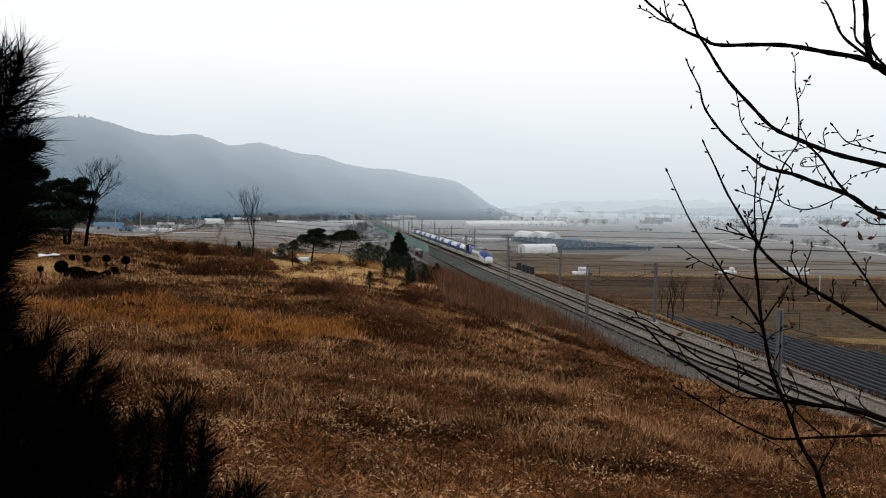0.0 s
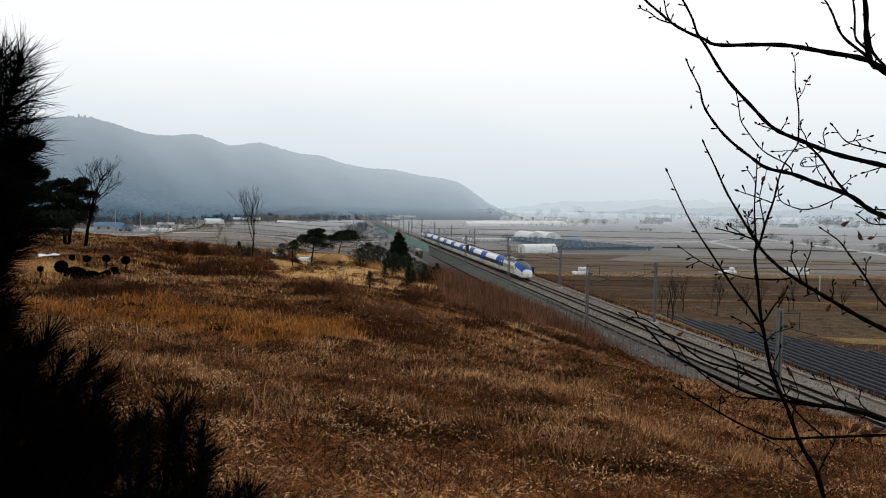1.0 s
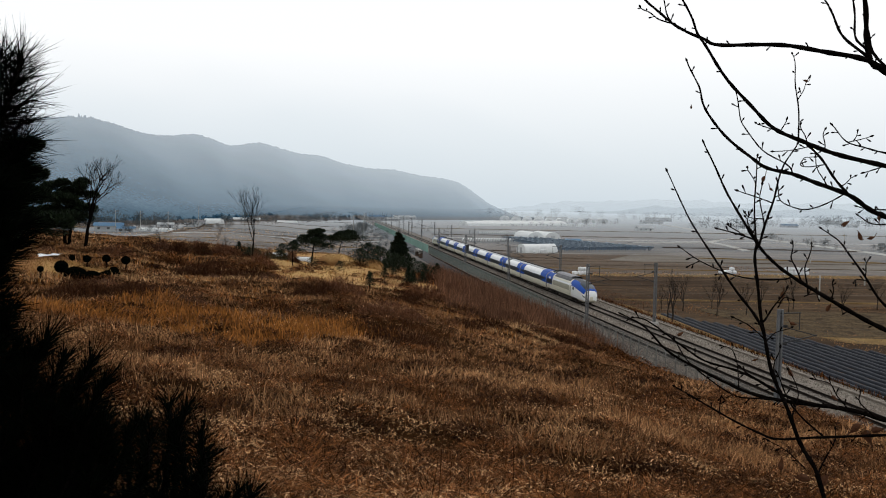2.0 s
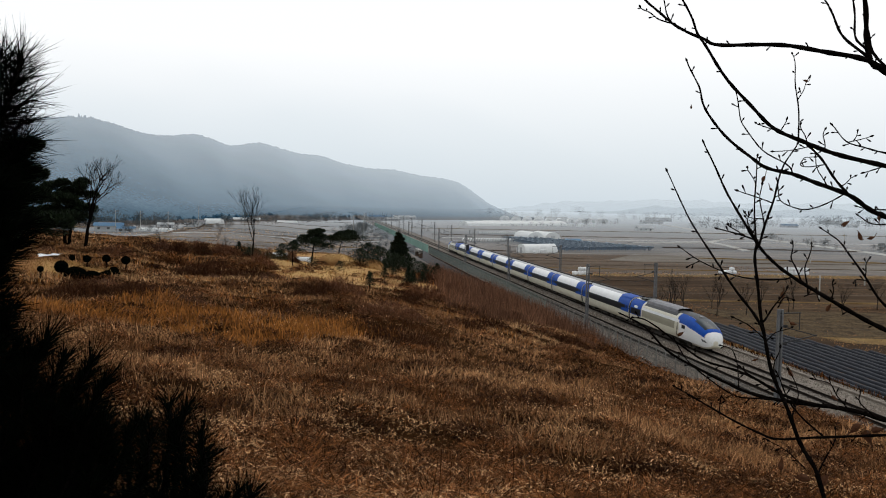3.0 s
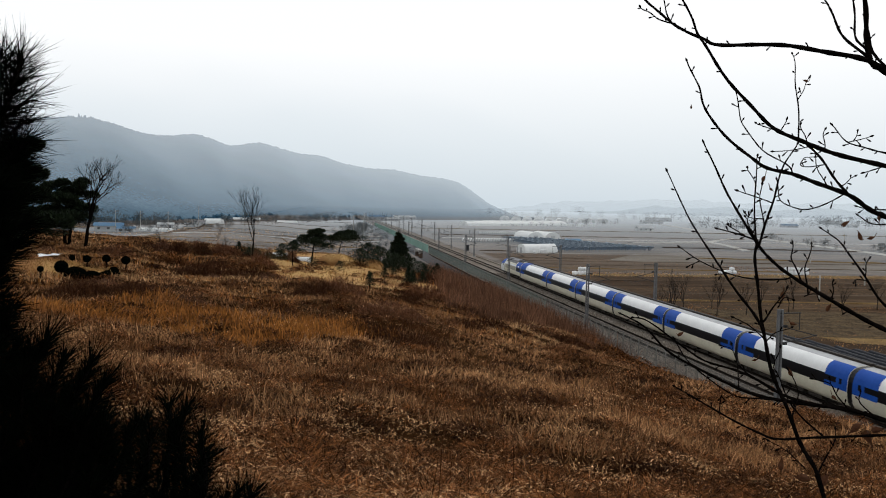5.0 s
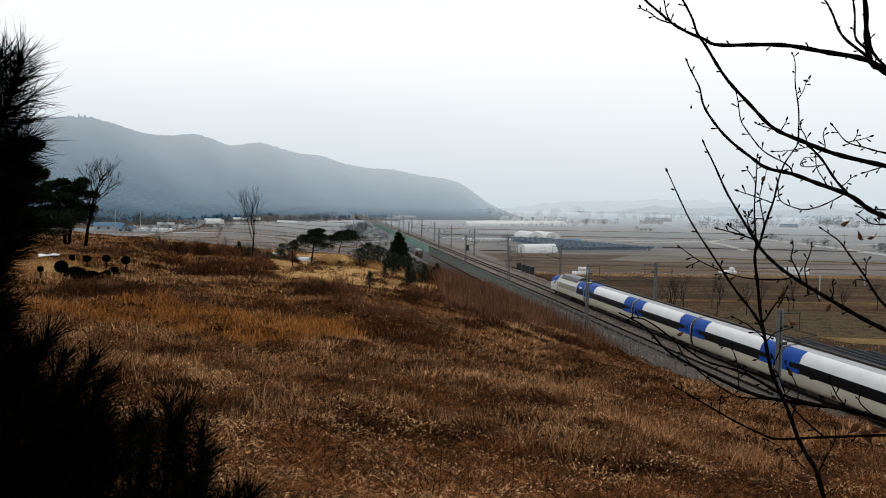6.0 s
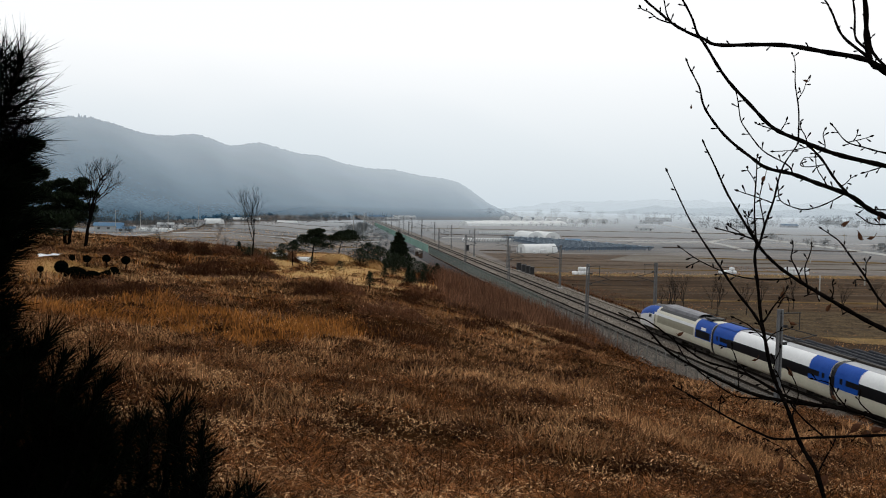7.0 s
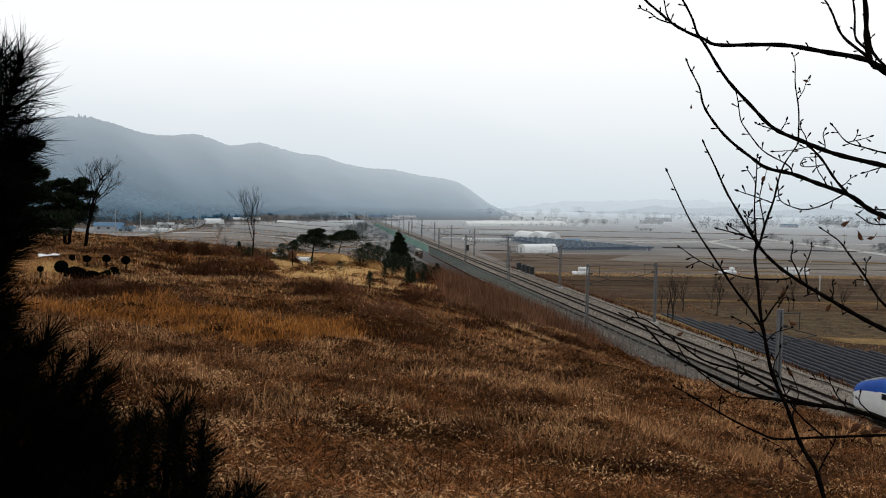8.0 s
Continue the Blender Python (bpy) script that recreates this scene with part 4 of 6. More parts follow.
# Haze painted in: bluish base colour plus a fade that starts at once.
FAR_RIDGE = mat("haze_tinted_ridge", (0.10, 0.13, 0.16), (0.15, 0.18, 0.21), 0.004, 1.0, spec=0.0, air=2000, start=0)
for k, (dist, top, b0, b1) in enumerate(((3600, 62, 16, 46), (4300, 85, 9, 50))):
    rings = []
    for i in range(121):
        b = radians(b0 + (b1 - b0) * i / 120)
        h = top * (0.55 + 0.65 * noise.noise((i * 0.06, k * 3.3, 1.0)) + 0.12 * noise.noise((i * 0.5, k, 2.0))) * min(1, i / 18)
        rings.append([((dist - 260 * (1 - j / 4)) * math.sin(b), (dist - 260 * (1 - j / 4)) * math.cos(b), FLOOR_Z - 2 + max(0, h) * (j / 4) ** 0.8) for j in range(5)])
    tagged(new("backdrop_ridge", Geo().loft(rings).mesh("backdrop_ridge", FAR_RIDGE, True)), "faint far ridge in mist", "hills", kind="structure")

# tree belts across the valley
# Grey haze tint sits in the tree colours, besides the distance fade.
BELT = mat("haze_tinted_trees", (0.06, 0.07, 0.075), (0.11, 0.12, 0.12), 0.05, 1.0, spec=0.0, air=620, start=200)


def belt(x0, y0, x1, y1, n, size, label):
    g = Geo()
    for k in range(n):
        u = rng.uniform()
        x, y = x0 + (x1 - x0) * u + rng.normal(0, 5), y0 + (y1 - y0) * u + rng.normal(0, 5)
        s = size * rng.uniform(0.35, 0.85)
        z = FLOOR_Z
        for j in range(110):
            px, py, pz = x + rng.normal(0, s * 0.22), y + rng.normal(0, s * 0.22), z + s * (0.15 + 0.75 * rng.uniform() ** 0.7)
            o, q = len(g.v), s * rng.uniform(0.03, 0.075)
            g.v += [(px + rng.normal(0, q), py + rng.normal(0, q), pz + rng.normal(0, q)) for _ in range(3)]
            g.f.append((o, o + 1, o + 2))
        g.tube([(x, y, z - 0.2), (x, y, z + s * 0.6)], [s * 0.02, s * 0.01], 3, False)
    tagged(new("tree_belt", g.mesh("tree_belt", BELT)), label, "trees", kind="stuff")


belt(255, 905, 300, 930, 16, 9, "grey tree belt behind the greenhouses")
belt(145, 760, 235, 815, 22, 5, "low grey shrubs along the greenhouses")
belt(340, 820, 420, 850, 26, 14, "misty clump of trees far across the fields")
belt(560, 1010, 700, 1000, 40, 20, "misty grove across the valley")
belt(480, 1000, 900, 1120, 60, 12, "misty tree belt across the valley")
belt(420, 1300, 1300, 1400, 110, 18, "far tree belt lost in mist")
belt(250, 1500, 900, 1700, 90, 18, "far tree belt lost in mist")
belt(-110, 560, -60, 610, 20, 10, "dark grove behind the farm houses")
belt(-190, 560, -90, 590, 60, 13, "dark wood edge at the foot of the hill")
belt(-60, 640, 20, 900, 60, 11, "dark wood edge at the foot of the hill")
belt(22, 400, 29, 720, 60, 4.5, "bare thicket on the flank of the railway bank")
belt(10, 430, 26, 660, 70, 6.0, "bare thicket on the flank of the railway bank")
belt(-40, 395, 15, 420, 24, 3.0, "low bare shrubs between paddies")
belt(-100, 470, -50, 520, 26, 6.0, "bare trees round the farm houses")
belt(20, 300, 29, 420, 50, 3.0, "bare thicket on the flank of the railway bank")
for k in range(34):
    u = k / 33
    x, y = 272 + -41 * u + 3 * (k % 2), 555 + -207 * u
    belt(x, y, x + 1, y + 1, 1, 5.5, "bare young roadside trees")


# ---- hillside plants ----
def ribbons(name, base, direction, length, width, bend, material, label, category, kind="stuff", parent=None):
    """Many thin blades in one mesh: base points, unit directions, lengths, widths, and a droop at the tip."""
    n = len(base)
    r = np.random.default_rng(n)
    az = r.uniform(0, 2 * np.pi, n)
    side = np.stack([np.cos(az), np.sin(az), np.zeros(n)], 1) * width[:, None] * 0.5
    mid = base + direction * (length * 0.55)[:, None]
    tip = base + direction * length[:, None]
    flat = direction.copy()
    flat[:, 2] = 0
    tip = tip + flat * (length * bend)[:, None] - np.array([0, 0, 1.0]) * (length * bend * 0.6)[:, None]
    v = np.stack([base - side, base + side, mid + side * 0.8, mid - side * 0.8, tip], 1).reshape(-1, 3)
    o = (np.arange(n) * 5)[:, None]
    loops = np.concatenate([o + np.array([0, 1, 2, 3]), o + np.array([3, 2, 4])], 1).ravel()
    me = bpy.data.meshes.new(name)
    me.vertices.add(len(v))
    me.vertices.foreach_set("co", v.ravel().astype(np.float32))
    me.loops.add(len(loops))
    me.loops.foreach_set("vertex_index", loops.astype(np.int32))
    me.polygons.add(2 * n)
    me.polygons.foreach_set("loop_start", (np.arange(n)[:, None] * 7 + np.array([0, 4])).ravel().astype(np.int32))
    me.materials.append(material)
    me.update(calc_edges=True)
    ob = new(name, me)
    ob.parent = parent
    return tagged(ob, label, category, kind=kind)


def combed(d, x, y):
    """Turns directions towards the way in which the grass of a patch has been laid by wind and snow."""
    a = 2.2 * np.sin(x * 0.45 + 1.3 * np.sin(y * 0.21)) + 2.0 * np.sin(y * 0.33 + np.sin(x * 0.6))
    s = np.hypot(d[:, 0], d[:, 1])
    out = np.stack([d[:, 0] + 0.35 * s * np.cos(a), d[:, 1] + 0.35 * s * np.sin(a), d[:, 2]], 1)
    return out / np.linalg.norm(out, axis=1)[:, None]


def lean(n, r, low, high, drift=0.0):
    """Unit directions that stand between low and high degrees off the vertical."""
    tilt, az = np.radians(r.uniform(low, high, n)), r.uniform(0, 2 * np.pi, n) + drift
    return np.stack([np.sin(tilt) * np.cos(az), np.sin(tilt) * np.sin(az), np.cos(tilt)], 1)


def sown(n, r, d0, d1, b0=-25.0, b1=38.0, clump=0.55):
    """Points on the slope between two distances from the viewpoint, thicker near it and gathered in tufts."""
    d = d0 * (d1 / d0) ** r.uniform(0, 1, n)
    b = np.radians(r.uniform(b0, b1, n))
    x, y = d * np.sin(b), d * np.cos(b)
    keep = np.sin(x * 1.9 + 2.0 * np.sin(y * 0.8)) * np.sin(y * 1.6 + 1.7 * np.sin(x * 1.1)) + r.normal(0, 0.5, n) > -clump
    keep &= (x < 31.5)
    return x[keep], y[keep]


GRASS = {
    "crest": mat("tan_crest_straw", (0.26, 0.140, 0.060), (0.68, 0.42, 0.21), 0.25, 0.9, island=0.5, spec=0.02, c=(0.28, 0.135, 0.052), big=0.08),
    "slope": mat("tan_slope_grass", (0.085, 0.035, 0.013), (0.50, 0.255, 0.115), 0.45, 0.9, island=0.7, spec=0.02, c=(0.070, 0.026, 0.009), big=0.2),
    # Dark end carries the shade between blades and the dim foreground.
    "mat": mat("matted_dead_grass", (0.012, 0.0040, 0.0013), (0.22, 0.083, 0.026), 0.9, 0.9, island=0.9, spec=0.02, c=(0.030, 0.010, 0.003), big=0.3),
    "straw": mat("upright_straw", (0.090, 0.039, 0.015), (0.52, 0.285, 0.135), 0.9, 0.85, island=0.7, thin=0.12, spec=0.05, c=(0.13, 0.054, 0.019), big=0.2),
    "orange": mat("orange_silver_grass", (0.15, 0.055, 0.012), (0.46, 0.19, 0.045), 0.3, 0.85, island=0.55, thin=0.15, spec=0.05, c=(0.22, 0.090, 0.028), big=0.16),
    "gold": mat("golden_lawn", (0.30, 0.175, 0.062), (0.50, 0.32, 0.13), 0.6, 0.9, island=0.3, spec=0.05, c=(0.24, 0.12, 0.045), big=0.2),
    "brush": mat("grey_brown_brush", (0.075, 0.036, 0.021), (0.21, 0.105, 0.060), 0.25, 0.9, island=0.6, spec=0.02),
    "red": mat("russet_thicket", (0.085, 0.034, 0.016), (0.19, 0.080, 0.036), 0.25, 0.9, island=0.5, spec=0.1),
    "rust": mat("rust_brown_bramble", (0.075, 0.031, 0.014), (0.20, 0.088, 0.040), 0.5, 0.9, island=0.6, spec=0.02),
    "olive": mat("olive_brown_shrub", (0.032, 0.026, 0.012), (0.085, 0.068, 0.032), 0.5, 0.9, island=0.6, spec=0.05),
    "dark": mat("dark_bramble", (0.026, 0.011, 0.005), (0.085, 0.034, 0.015), 0.6, 0.9, island=0.6, spec=0.02),
    "leaf": mat("dry_leaf_litter", (0.27, 0.128, 0.050), (0.76, 0.46, 0.23), 2.0, 0.85, island=0.7, spec=0.05),
    "pine": mat("pine_needles_far", (0.006, 0.011, 0.005), (0.018, 0.028, 0.011), 0.5, 0.8, island=0.5, spec=0.15),
    # Near-black base puts the shade inside dense foliage into the colour.
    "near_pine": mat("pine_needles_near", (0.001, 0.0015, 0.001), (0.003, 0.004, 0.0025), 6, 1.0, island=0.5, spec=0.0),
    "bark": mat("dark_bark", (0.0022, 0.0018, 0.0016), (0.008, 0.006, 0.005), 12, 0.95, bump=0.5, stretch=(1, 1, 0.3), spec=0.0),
    "twig": mat("grey_winter_twigs", (0.020, 0.015, 0.012), (0.050, 0.039, 0.031), 3, 0.9, spec=0.02, air=AIR),
    "dead": mat("withered_leaf", (0.045, 0.018, 0.009), (0.12, 0.05, 0.024), 14, 0.8, thin=0.25, spec=0.1, bump=0.3),
}
r = np.random.default_rng(11)


def meadow(name, n, d0, d1, len0, len1, low, high, bend, material, label, where=None, b0=-25.0, b1=38.0, clump=0.55, wide=0.0011, wmin=0.003):
    x, y = sown(n, r, d0, d1, b0, b1, clump)
    if where is not None:
        k = where(x, y)
        x, y = x[k], y[k]
    if material != "gold":
        plot = ((x + 16.8) / 3.6) ** 2 + ((y - 60.5) / 6.5) ** 2 < 1
        lawn = (x > -8) & (x < 9) & (y > 74 + 3 * np.sin(x * 0.5)) & (y < 122) & (r.uniform(0, 1, len(x)) < 0.6)
        x, y = x[~(plot | lawn)], y[~(plot | lawn)]
    m = len(x)
    d = np.hypot(x, y)
    base = np.stack([x, y, height(x, y) - 0.02], 1)
    ribbons(name, base, combed(lean(m, r, low, high), x, y), r.uniform(len0, len1, m) * (0.75 + 0.5 * (np.sin(x * 0.9) * np.sin(y * 0.7) > 0)), (wmin + wide * d) * r.uniform(0.6, 1.4, m), r.uniform(0.05, 0.5, m) * bend, GRASS[material], label, "grass")


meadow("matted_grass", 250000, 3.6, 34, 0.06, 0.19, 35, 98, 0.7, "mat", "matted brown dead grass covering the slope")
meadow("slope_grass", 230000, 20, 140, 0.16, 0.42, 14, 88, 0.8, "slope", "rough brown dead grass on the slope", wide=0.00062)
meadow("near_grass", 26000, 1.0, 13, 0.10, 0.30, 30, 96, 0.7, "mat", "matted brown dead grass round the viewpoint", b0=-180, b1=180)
meadow("upright_straw", 30000, 15, 34, 0.18, 0.42, 3, 45, 0.5, "straw", "upright pale straw stalks on the slope", lambda x, y: (y > 17 + 2 * np.sin(x)) & (x < 6 + 0.5 * y), clump=0.3)
meadow("scattered_straw", 42000, 5, 90, 0.08, 0.26, 20, 88, 0.5, "straw", "pale straw scattered through dead grass")
meadow("orange_grass", 26000, 30, 48, 0.25, 0.55, 3, 40, 0.5, "orange", "tall orange-brown silver grass in a band across the slope",
       lambda x, y: (np.hypot(x, y) > 34 + 2 * np.sin(x * 0.6)) & (np.hypot(x, y) < 42.5 + 2 * np.sin(x * 0.8 + 1)) & (x < 2.5 + np.sin(y)), b0=-22, b1=8, clump=0.4)
meadow("far_orange_grass", 16000, 48, 120, 0.15, 0.4, 5, 45, 0.5, "orange", "tufts of tawny grass high on the slope", lambda x, y: np.sin(x * 0.5 + y * 0.13) * np.sin(y * 0.2) > 0.1, b0=-22, b1=22)
meadow("crest_straw", 46000, 52, 128, 0.12, 0.32, 10, 75, 0.5, "crest", "dry tan straw along the crest of the slope", b0=-23, b1=16, clump=0.9, wide=0.0007)
meadow("golden_grass", 22000, 72, 122, 0.08, 0.2, 5, 70, 0.4, "gold", "short golden lawn grass round the burial mounds", lambda x, y: (x > -8) & (x < 13) & (y > 74 + 3 * np.sin(x * 0.5)), b0=-6, b1=9, clump=0.8)
lawn = patch("dry_lawn", [(-8, 71), (9, 69), (14, 119), (-7, 123)], GRASS["gold"], "short golden dry lawn on the crest of the hill", 0.03, "lawn", 76)
meadow("plot_grass", 30000, 50, 75, 0.06, 0.18, 5, 60, 0.4, "gold", "short golden lawn of a burial plot", lambda x, y: ((x + 16.8) / 3.8) ** 2 + ((y - 60.5) / 6.8) ** 2 < 1, b0=-21, b1=-10, clump=2)
bx, by = sown(70000, r, 6.5, 60, clump=0.25)
nb = len(bx)
ribbons("straw_bits", np.stack([bx, by, height(bx, by) + r.uniform(0.04, 0.22, nb)], 1), lean(nb, r, 50, 100), r.uniform(0.03, 0.09, nb), (0.006 + 0.0008 * np.hypot(bx, by)) * r.uniform(0.6, 1.3, nb), r.uniform(0, 0.3, nb),
        GRASS["leaf"], "broken pale straw lying over dead grass", "straw")
bx, by = sown(60000, r, 5.5, 34, clump=0.6)
bx, by = (lambda k: (bx[k], by[k]))(np.sin(bx * 3.1 + 2 * np.sin(by * 2.3)) * np.sin(by * 2.7 + bx) + r.normal(0, 0.45, len(bx)) > -0.05)
nb = len(bx)
ribbons("leaf_litter", np.stack([bx, by, height(bx, by) + r.uniform(0.05, 0.16, nb)], 1), lean(nb, r, 35, 100), r.uniform(0.025, 0.06, nb), r.uniform(0.012, 0.028, nb) * (0.6 + np.hypot(bx, by) / 25), r.uniform(0, 0.2, nb),
        GRASS["leaf"], "pale dry leaves caught in the dead grass", "leaves")
wx_, wy_ = sown(420, r, 6, 34, clump=2)
nw = len(wx_)
ribbons("weed_stalks", np.stack([wx_, wy_, height(wx_, wy_)], 1), lean(nw, r, 0, 24), r.uniform(0.4, 1.0, nw), r.uniform(0.005, 0.010, nw), r.uniform(0, 0.15, nw), GRASS["dark"], "thin dark weed stalks standing over the grass", "weeds")


def tangle(name, x, y, radius, high, n, material, label, category="bush", upright=False, group="bushes"):
    """A twiggy bush: a root stool, and many thin shoots that arch outwards from it."""
    z = float(height(x, y))
    t = thing(name, pose(x, y, z), label, category, group)
    a, q = r.uniform(0, 2 * np.pi, n), np.sqrt(r.uniform(0, 1, n))
    base = np.stack([radius * q * np.cos(a), radius * 0.8 * q * np.sin(a), np.zeros(n)], 1)
    body = 0.0 if upright else r.uniform(0, 0.62, n) * high * (1 - q ** 2)
    base[:, 2] = height(x + base[:, 0], y + base[:, 1]) - z - 0.1 + body
    out = np.stack([np.cos(a) * q, np.sin(a) * q, np.zeros(n)], 1)
    d = lean(n, r, 0, 22 if upright else 85) + out * (0.15 if upright else 0.4)
    d /= np.linalg.norm(d, axis=1)[:, None]
    ln = high * (1.05 - 0.55 * q ** 2) * r.uniform(0.35, 0.8, n) * (1.3 if upright else 0.62)
    ribbons("shoot_mass", base, d, ln, np.full(n, 0.006 + 0.00026 * math.hypot(x, y)) * r.uniform(0.6, 1.4, n), r.uniform(0.1, 0.6, n) * (0.3 if upright else 1), GRASS[material], "", "", "stuff", t)
    g = Geo()
    for k in range(6):
        w = k * 1.05
        g.tube([(0, 0, -0.1), (0.3 * radius * math.cos(w), 0.3 * radius * math.sin(w), 0.3 * high), (0.5 * radius * math.cos(w + 0.2), 0.5 * radius * math.sin(w + 0.2), 0.5 * high)], [0.014, 0.009, 0.004], 5)
    part("rootstock", g, GRASS["bark"], t, kind="stuff")
    return t


for x, y, ra, hi, n, m_, lab in (
        (16.1, 58.6, 1.3, 0.8, 900, "dark", "dark tangled bramble clump on the slope"), (3.4, 38.0, 1.5, 0.9, 1200, "dark", "dark tangled bramble clump in tawny grass"),
        (1.8, 38.8, 1.1, 0.7, 800, "dark", "low dark bramble clump in tawny grass"), (-0.6, 56.4, 1.3, 1.2, 900, "dark", "dark russet bush on the slope"), (0.9, 59.6, 1.4, 1.2, 900, "red", "russet bush on the slope"),
        (-8.3, 67.3, 2.0, 1.5, 1300, "dark", "wide dark russet bush on the slope"), (-11.3, 43.8, 1.2, 1.0, 900, "dark", "dark bush above the tawny grass"), (-8.7, 43.3, 1.2, 0.9, 900, "dark", "dark bush above the tawny grass"),
        (-10.0, 44.6, 0.9, 0.8, 600, "red", "russet bush above the tawny grass"), (-2.6, 45.5, 1.2, 0.7, 700, "mat", "matted brown grass hummock on the slope"), (7.5, 67.6, 1.4, 1.3, 900, "red", "russet bush near the thicket"),
        (8.1, 51.4, 0.9, 0.7, 600, "dark", "low dark bush on the slope"), (10.1, 54.9, 1.0, 0.8, 600, "dark", "low dark bush on the slope"), (3.4, 47.9, 1.6, 0.9, 900, "red", "low russet bush on the slope"),
        (1.2, 30.2, 0.9, 0.5, 600, "mat", "matted brown grass hummock on the slope"), (-14.5, 93.0, 0.8, 1.4, 400, "dark", "dark evergreen shrub on the crest"), (-12.2, 93.6, 0.8, 1.5, 400, "dark", "dark evergreen shrub on the crest"),
        (-10.4, 95.0, 1.4, 1.4, 600, "red", "bare russet shrub on the crest"), (-6.0, 84.0, 1.4, 1.3, 700, "red", "russet shrub on the crest"), (-12.0, 74.0, 1.6, 1.1, 800, "mat", "tall tawny bush on the slope"), (-5.5, 70.0, 1.5, 1.2, 700, "mat", "tall tawny bush on the slope"),
        (5.8, 62.0, 1.2, 0.9, 600, "dark", "dark bush near the thicket"), (12.0, 84.0, 1.5, 1.3, 700, "red", "russet bush by the thicket"), (10.5, 93.0, 1.6, 1.4, 700, "dark", "dark bush by the thicket"),
        (-16.5, 96.0, 0.8, 1.2, 350, "dark", "dark shrub by the bare tree"), (14.5, 70.0, 1.0, 0.7, 500, "dark", "dark hummock by the thicket"), (-18.6, 84.0, 1.2, 1.2, 500, "red", "rusty leaved shrub below a bare tree"),
        # The two smallest dark tufts put the shade of grass hollows into colour.
        (21, 63, 1.1, 0.7, 500, "mat", "tawny hummock above the fence"), (24.5, 74, 1.1, 0.8, 500, "mat", "tawny hummock above the fence"), (4.5, 26.0, 0.8, 0.45, 500, "dark", "dark bramble tuft drawn as a shaded hollow in matted grass"), (-1.5, 22.0, 0.7, 0.4, 400, "dark", "dark bramble tuft drawn as a shaded hollow in matted grass"), (9, 33, 0.9, 0.5, 500, "dark", "low dark bramble in matted grass")):
    tangle("bush", x, y, ra * 1.3, hi * 1.3, int(n * 3.2), m_, lab)

rb = random.Random(31)
for k in range(17):
    x, y = -15.5 + 0.72 * k + rb.uniform(-0.4, 0.4), 97.0 + rb.uniform(-5, 5)
    tangle("bush", x, y, rb.uniform(0.7, 1.3), rb.uniform(1.0, 1.9), 900, rb.choice(("olive", "brush", "brush", "rust")), "brown twiggy shrub along the crest of the hill")
for k in range(46):
    b, d = radians(rb.uniform(-17, 17)), 40 + 52 * rb.random()
    x, y = d * math.sin(b), d * math.cos(b)
    if ((x + 16.8) / 5) ** 2 + ((y - 60.5) / 9) ** 2 < 1:
        continue
    tangle("bush", x, y, rb.uniform(0.6, 1.5), rb.uniform(0.5, 0.95), 1100, rb.choice(("rust", "rust", "slope", "brush", "dark")), "low russet bramble hummock in dead grass")

# russet thicket between slope and fence
n = 26000
ty = 64 + 108 * r.uniform(0, 1, n) ** 1.15
x_lo, x_hi = 8.5 + (ty - 64) * 0.085, np.minimum(31.2, 13.5 + (ty - 64) * 0.75)
tx = x_lo + (x_hi - x_lo) * r.uniform(0, 1, n)
edge = np.clip((ty - 62) / 22, 0.15, 1) * (0.8 + 0.2 * np.sin(tx * 0.9) * np.sin(ty * 0.35))
ribbons("thicket", np.stack([tx, ty, height(tx, ty) - 0.1], 1), lean(n, r, 0, 26), (0.7 + 1.9 * edge) * r.uniform(0.5, 1.1, n), np.full(n, 0.030) * r.uniform(0.5, 1.4, n), r.uniform(0, 0.15, n),
        GRASS["brush"], "dense russet-brown bare thicket beside the fence", "thicket")

# hummocks of collapsed grass over the whole slope
hn = 520
hx, hy = sown(hn, r, 8, 110, clump=3)
ha = r.uniform(0, 2 * np.pi, (len(hx), 420))
hq = np.sqrt(r.uniform(0, 1, ha.shape))
hr = r.uniform(0.35, 1.0, len(hx))[:, None] * (0.6 + 0.01 * np.hypot(hx, hy)[:, None])
px, py = (hx[:, None] + hr * hq * np.cos(ha)).ravel(), (hy[:, None] + hr * 0.7 * hq * np.sin(ha)).ravel()
hd = np.stack([np.cos(ha).ravel(), np.sin(ha).ravel(), np.full(ha.size, 0.35)], 1) + r.normal(0, 0.45, (ha.size, 3))
hd[:, 2] = np.abs(hd[:, 2]) * 0.6
hd /= np.linalg.norm(hd, axis=1)[:, None]
hz = height(px, py) + (hr * 0.45 * (1 - hq ** 2)).ravel()
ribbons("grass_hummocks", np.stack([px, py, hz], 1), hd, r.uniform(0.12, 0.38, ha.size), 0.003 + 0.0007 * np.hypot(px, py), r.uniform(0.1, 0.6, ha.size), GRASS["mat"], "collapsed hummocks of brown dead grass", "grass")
n = 3800
bx, by = r.uniform(44.9, 49.8, n), r.uniform(60, 230, n)
ribbons("bank_grass", np.stack([bx, by, height(bx, by) - 0.05], 1), lean(n, r, 0, 45), r.uniform(0.3, 0.9, n), np.full(n, 0.07), r.uniform(0, 0.3, n), GRASS["mat"], "tawny dry grass on the railway bank", "grass")
n = 2600
bx, by = 46.5 + 4.0 * r.uniform(0, 1, n), 112 + 120 * r.uniform(0, 1, n)
ribbons("bank_brush", np.stack([bx, by, height(bx, by) - 0.05], 1), lean(n, r, 0, 30), r.uniform(0.3, 1.2, n), np.full(n, 0.035), r.uniform(0, 0.3, n), GRASS["brush"], "russet brush along the foot of the railway bank", "brush")


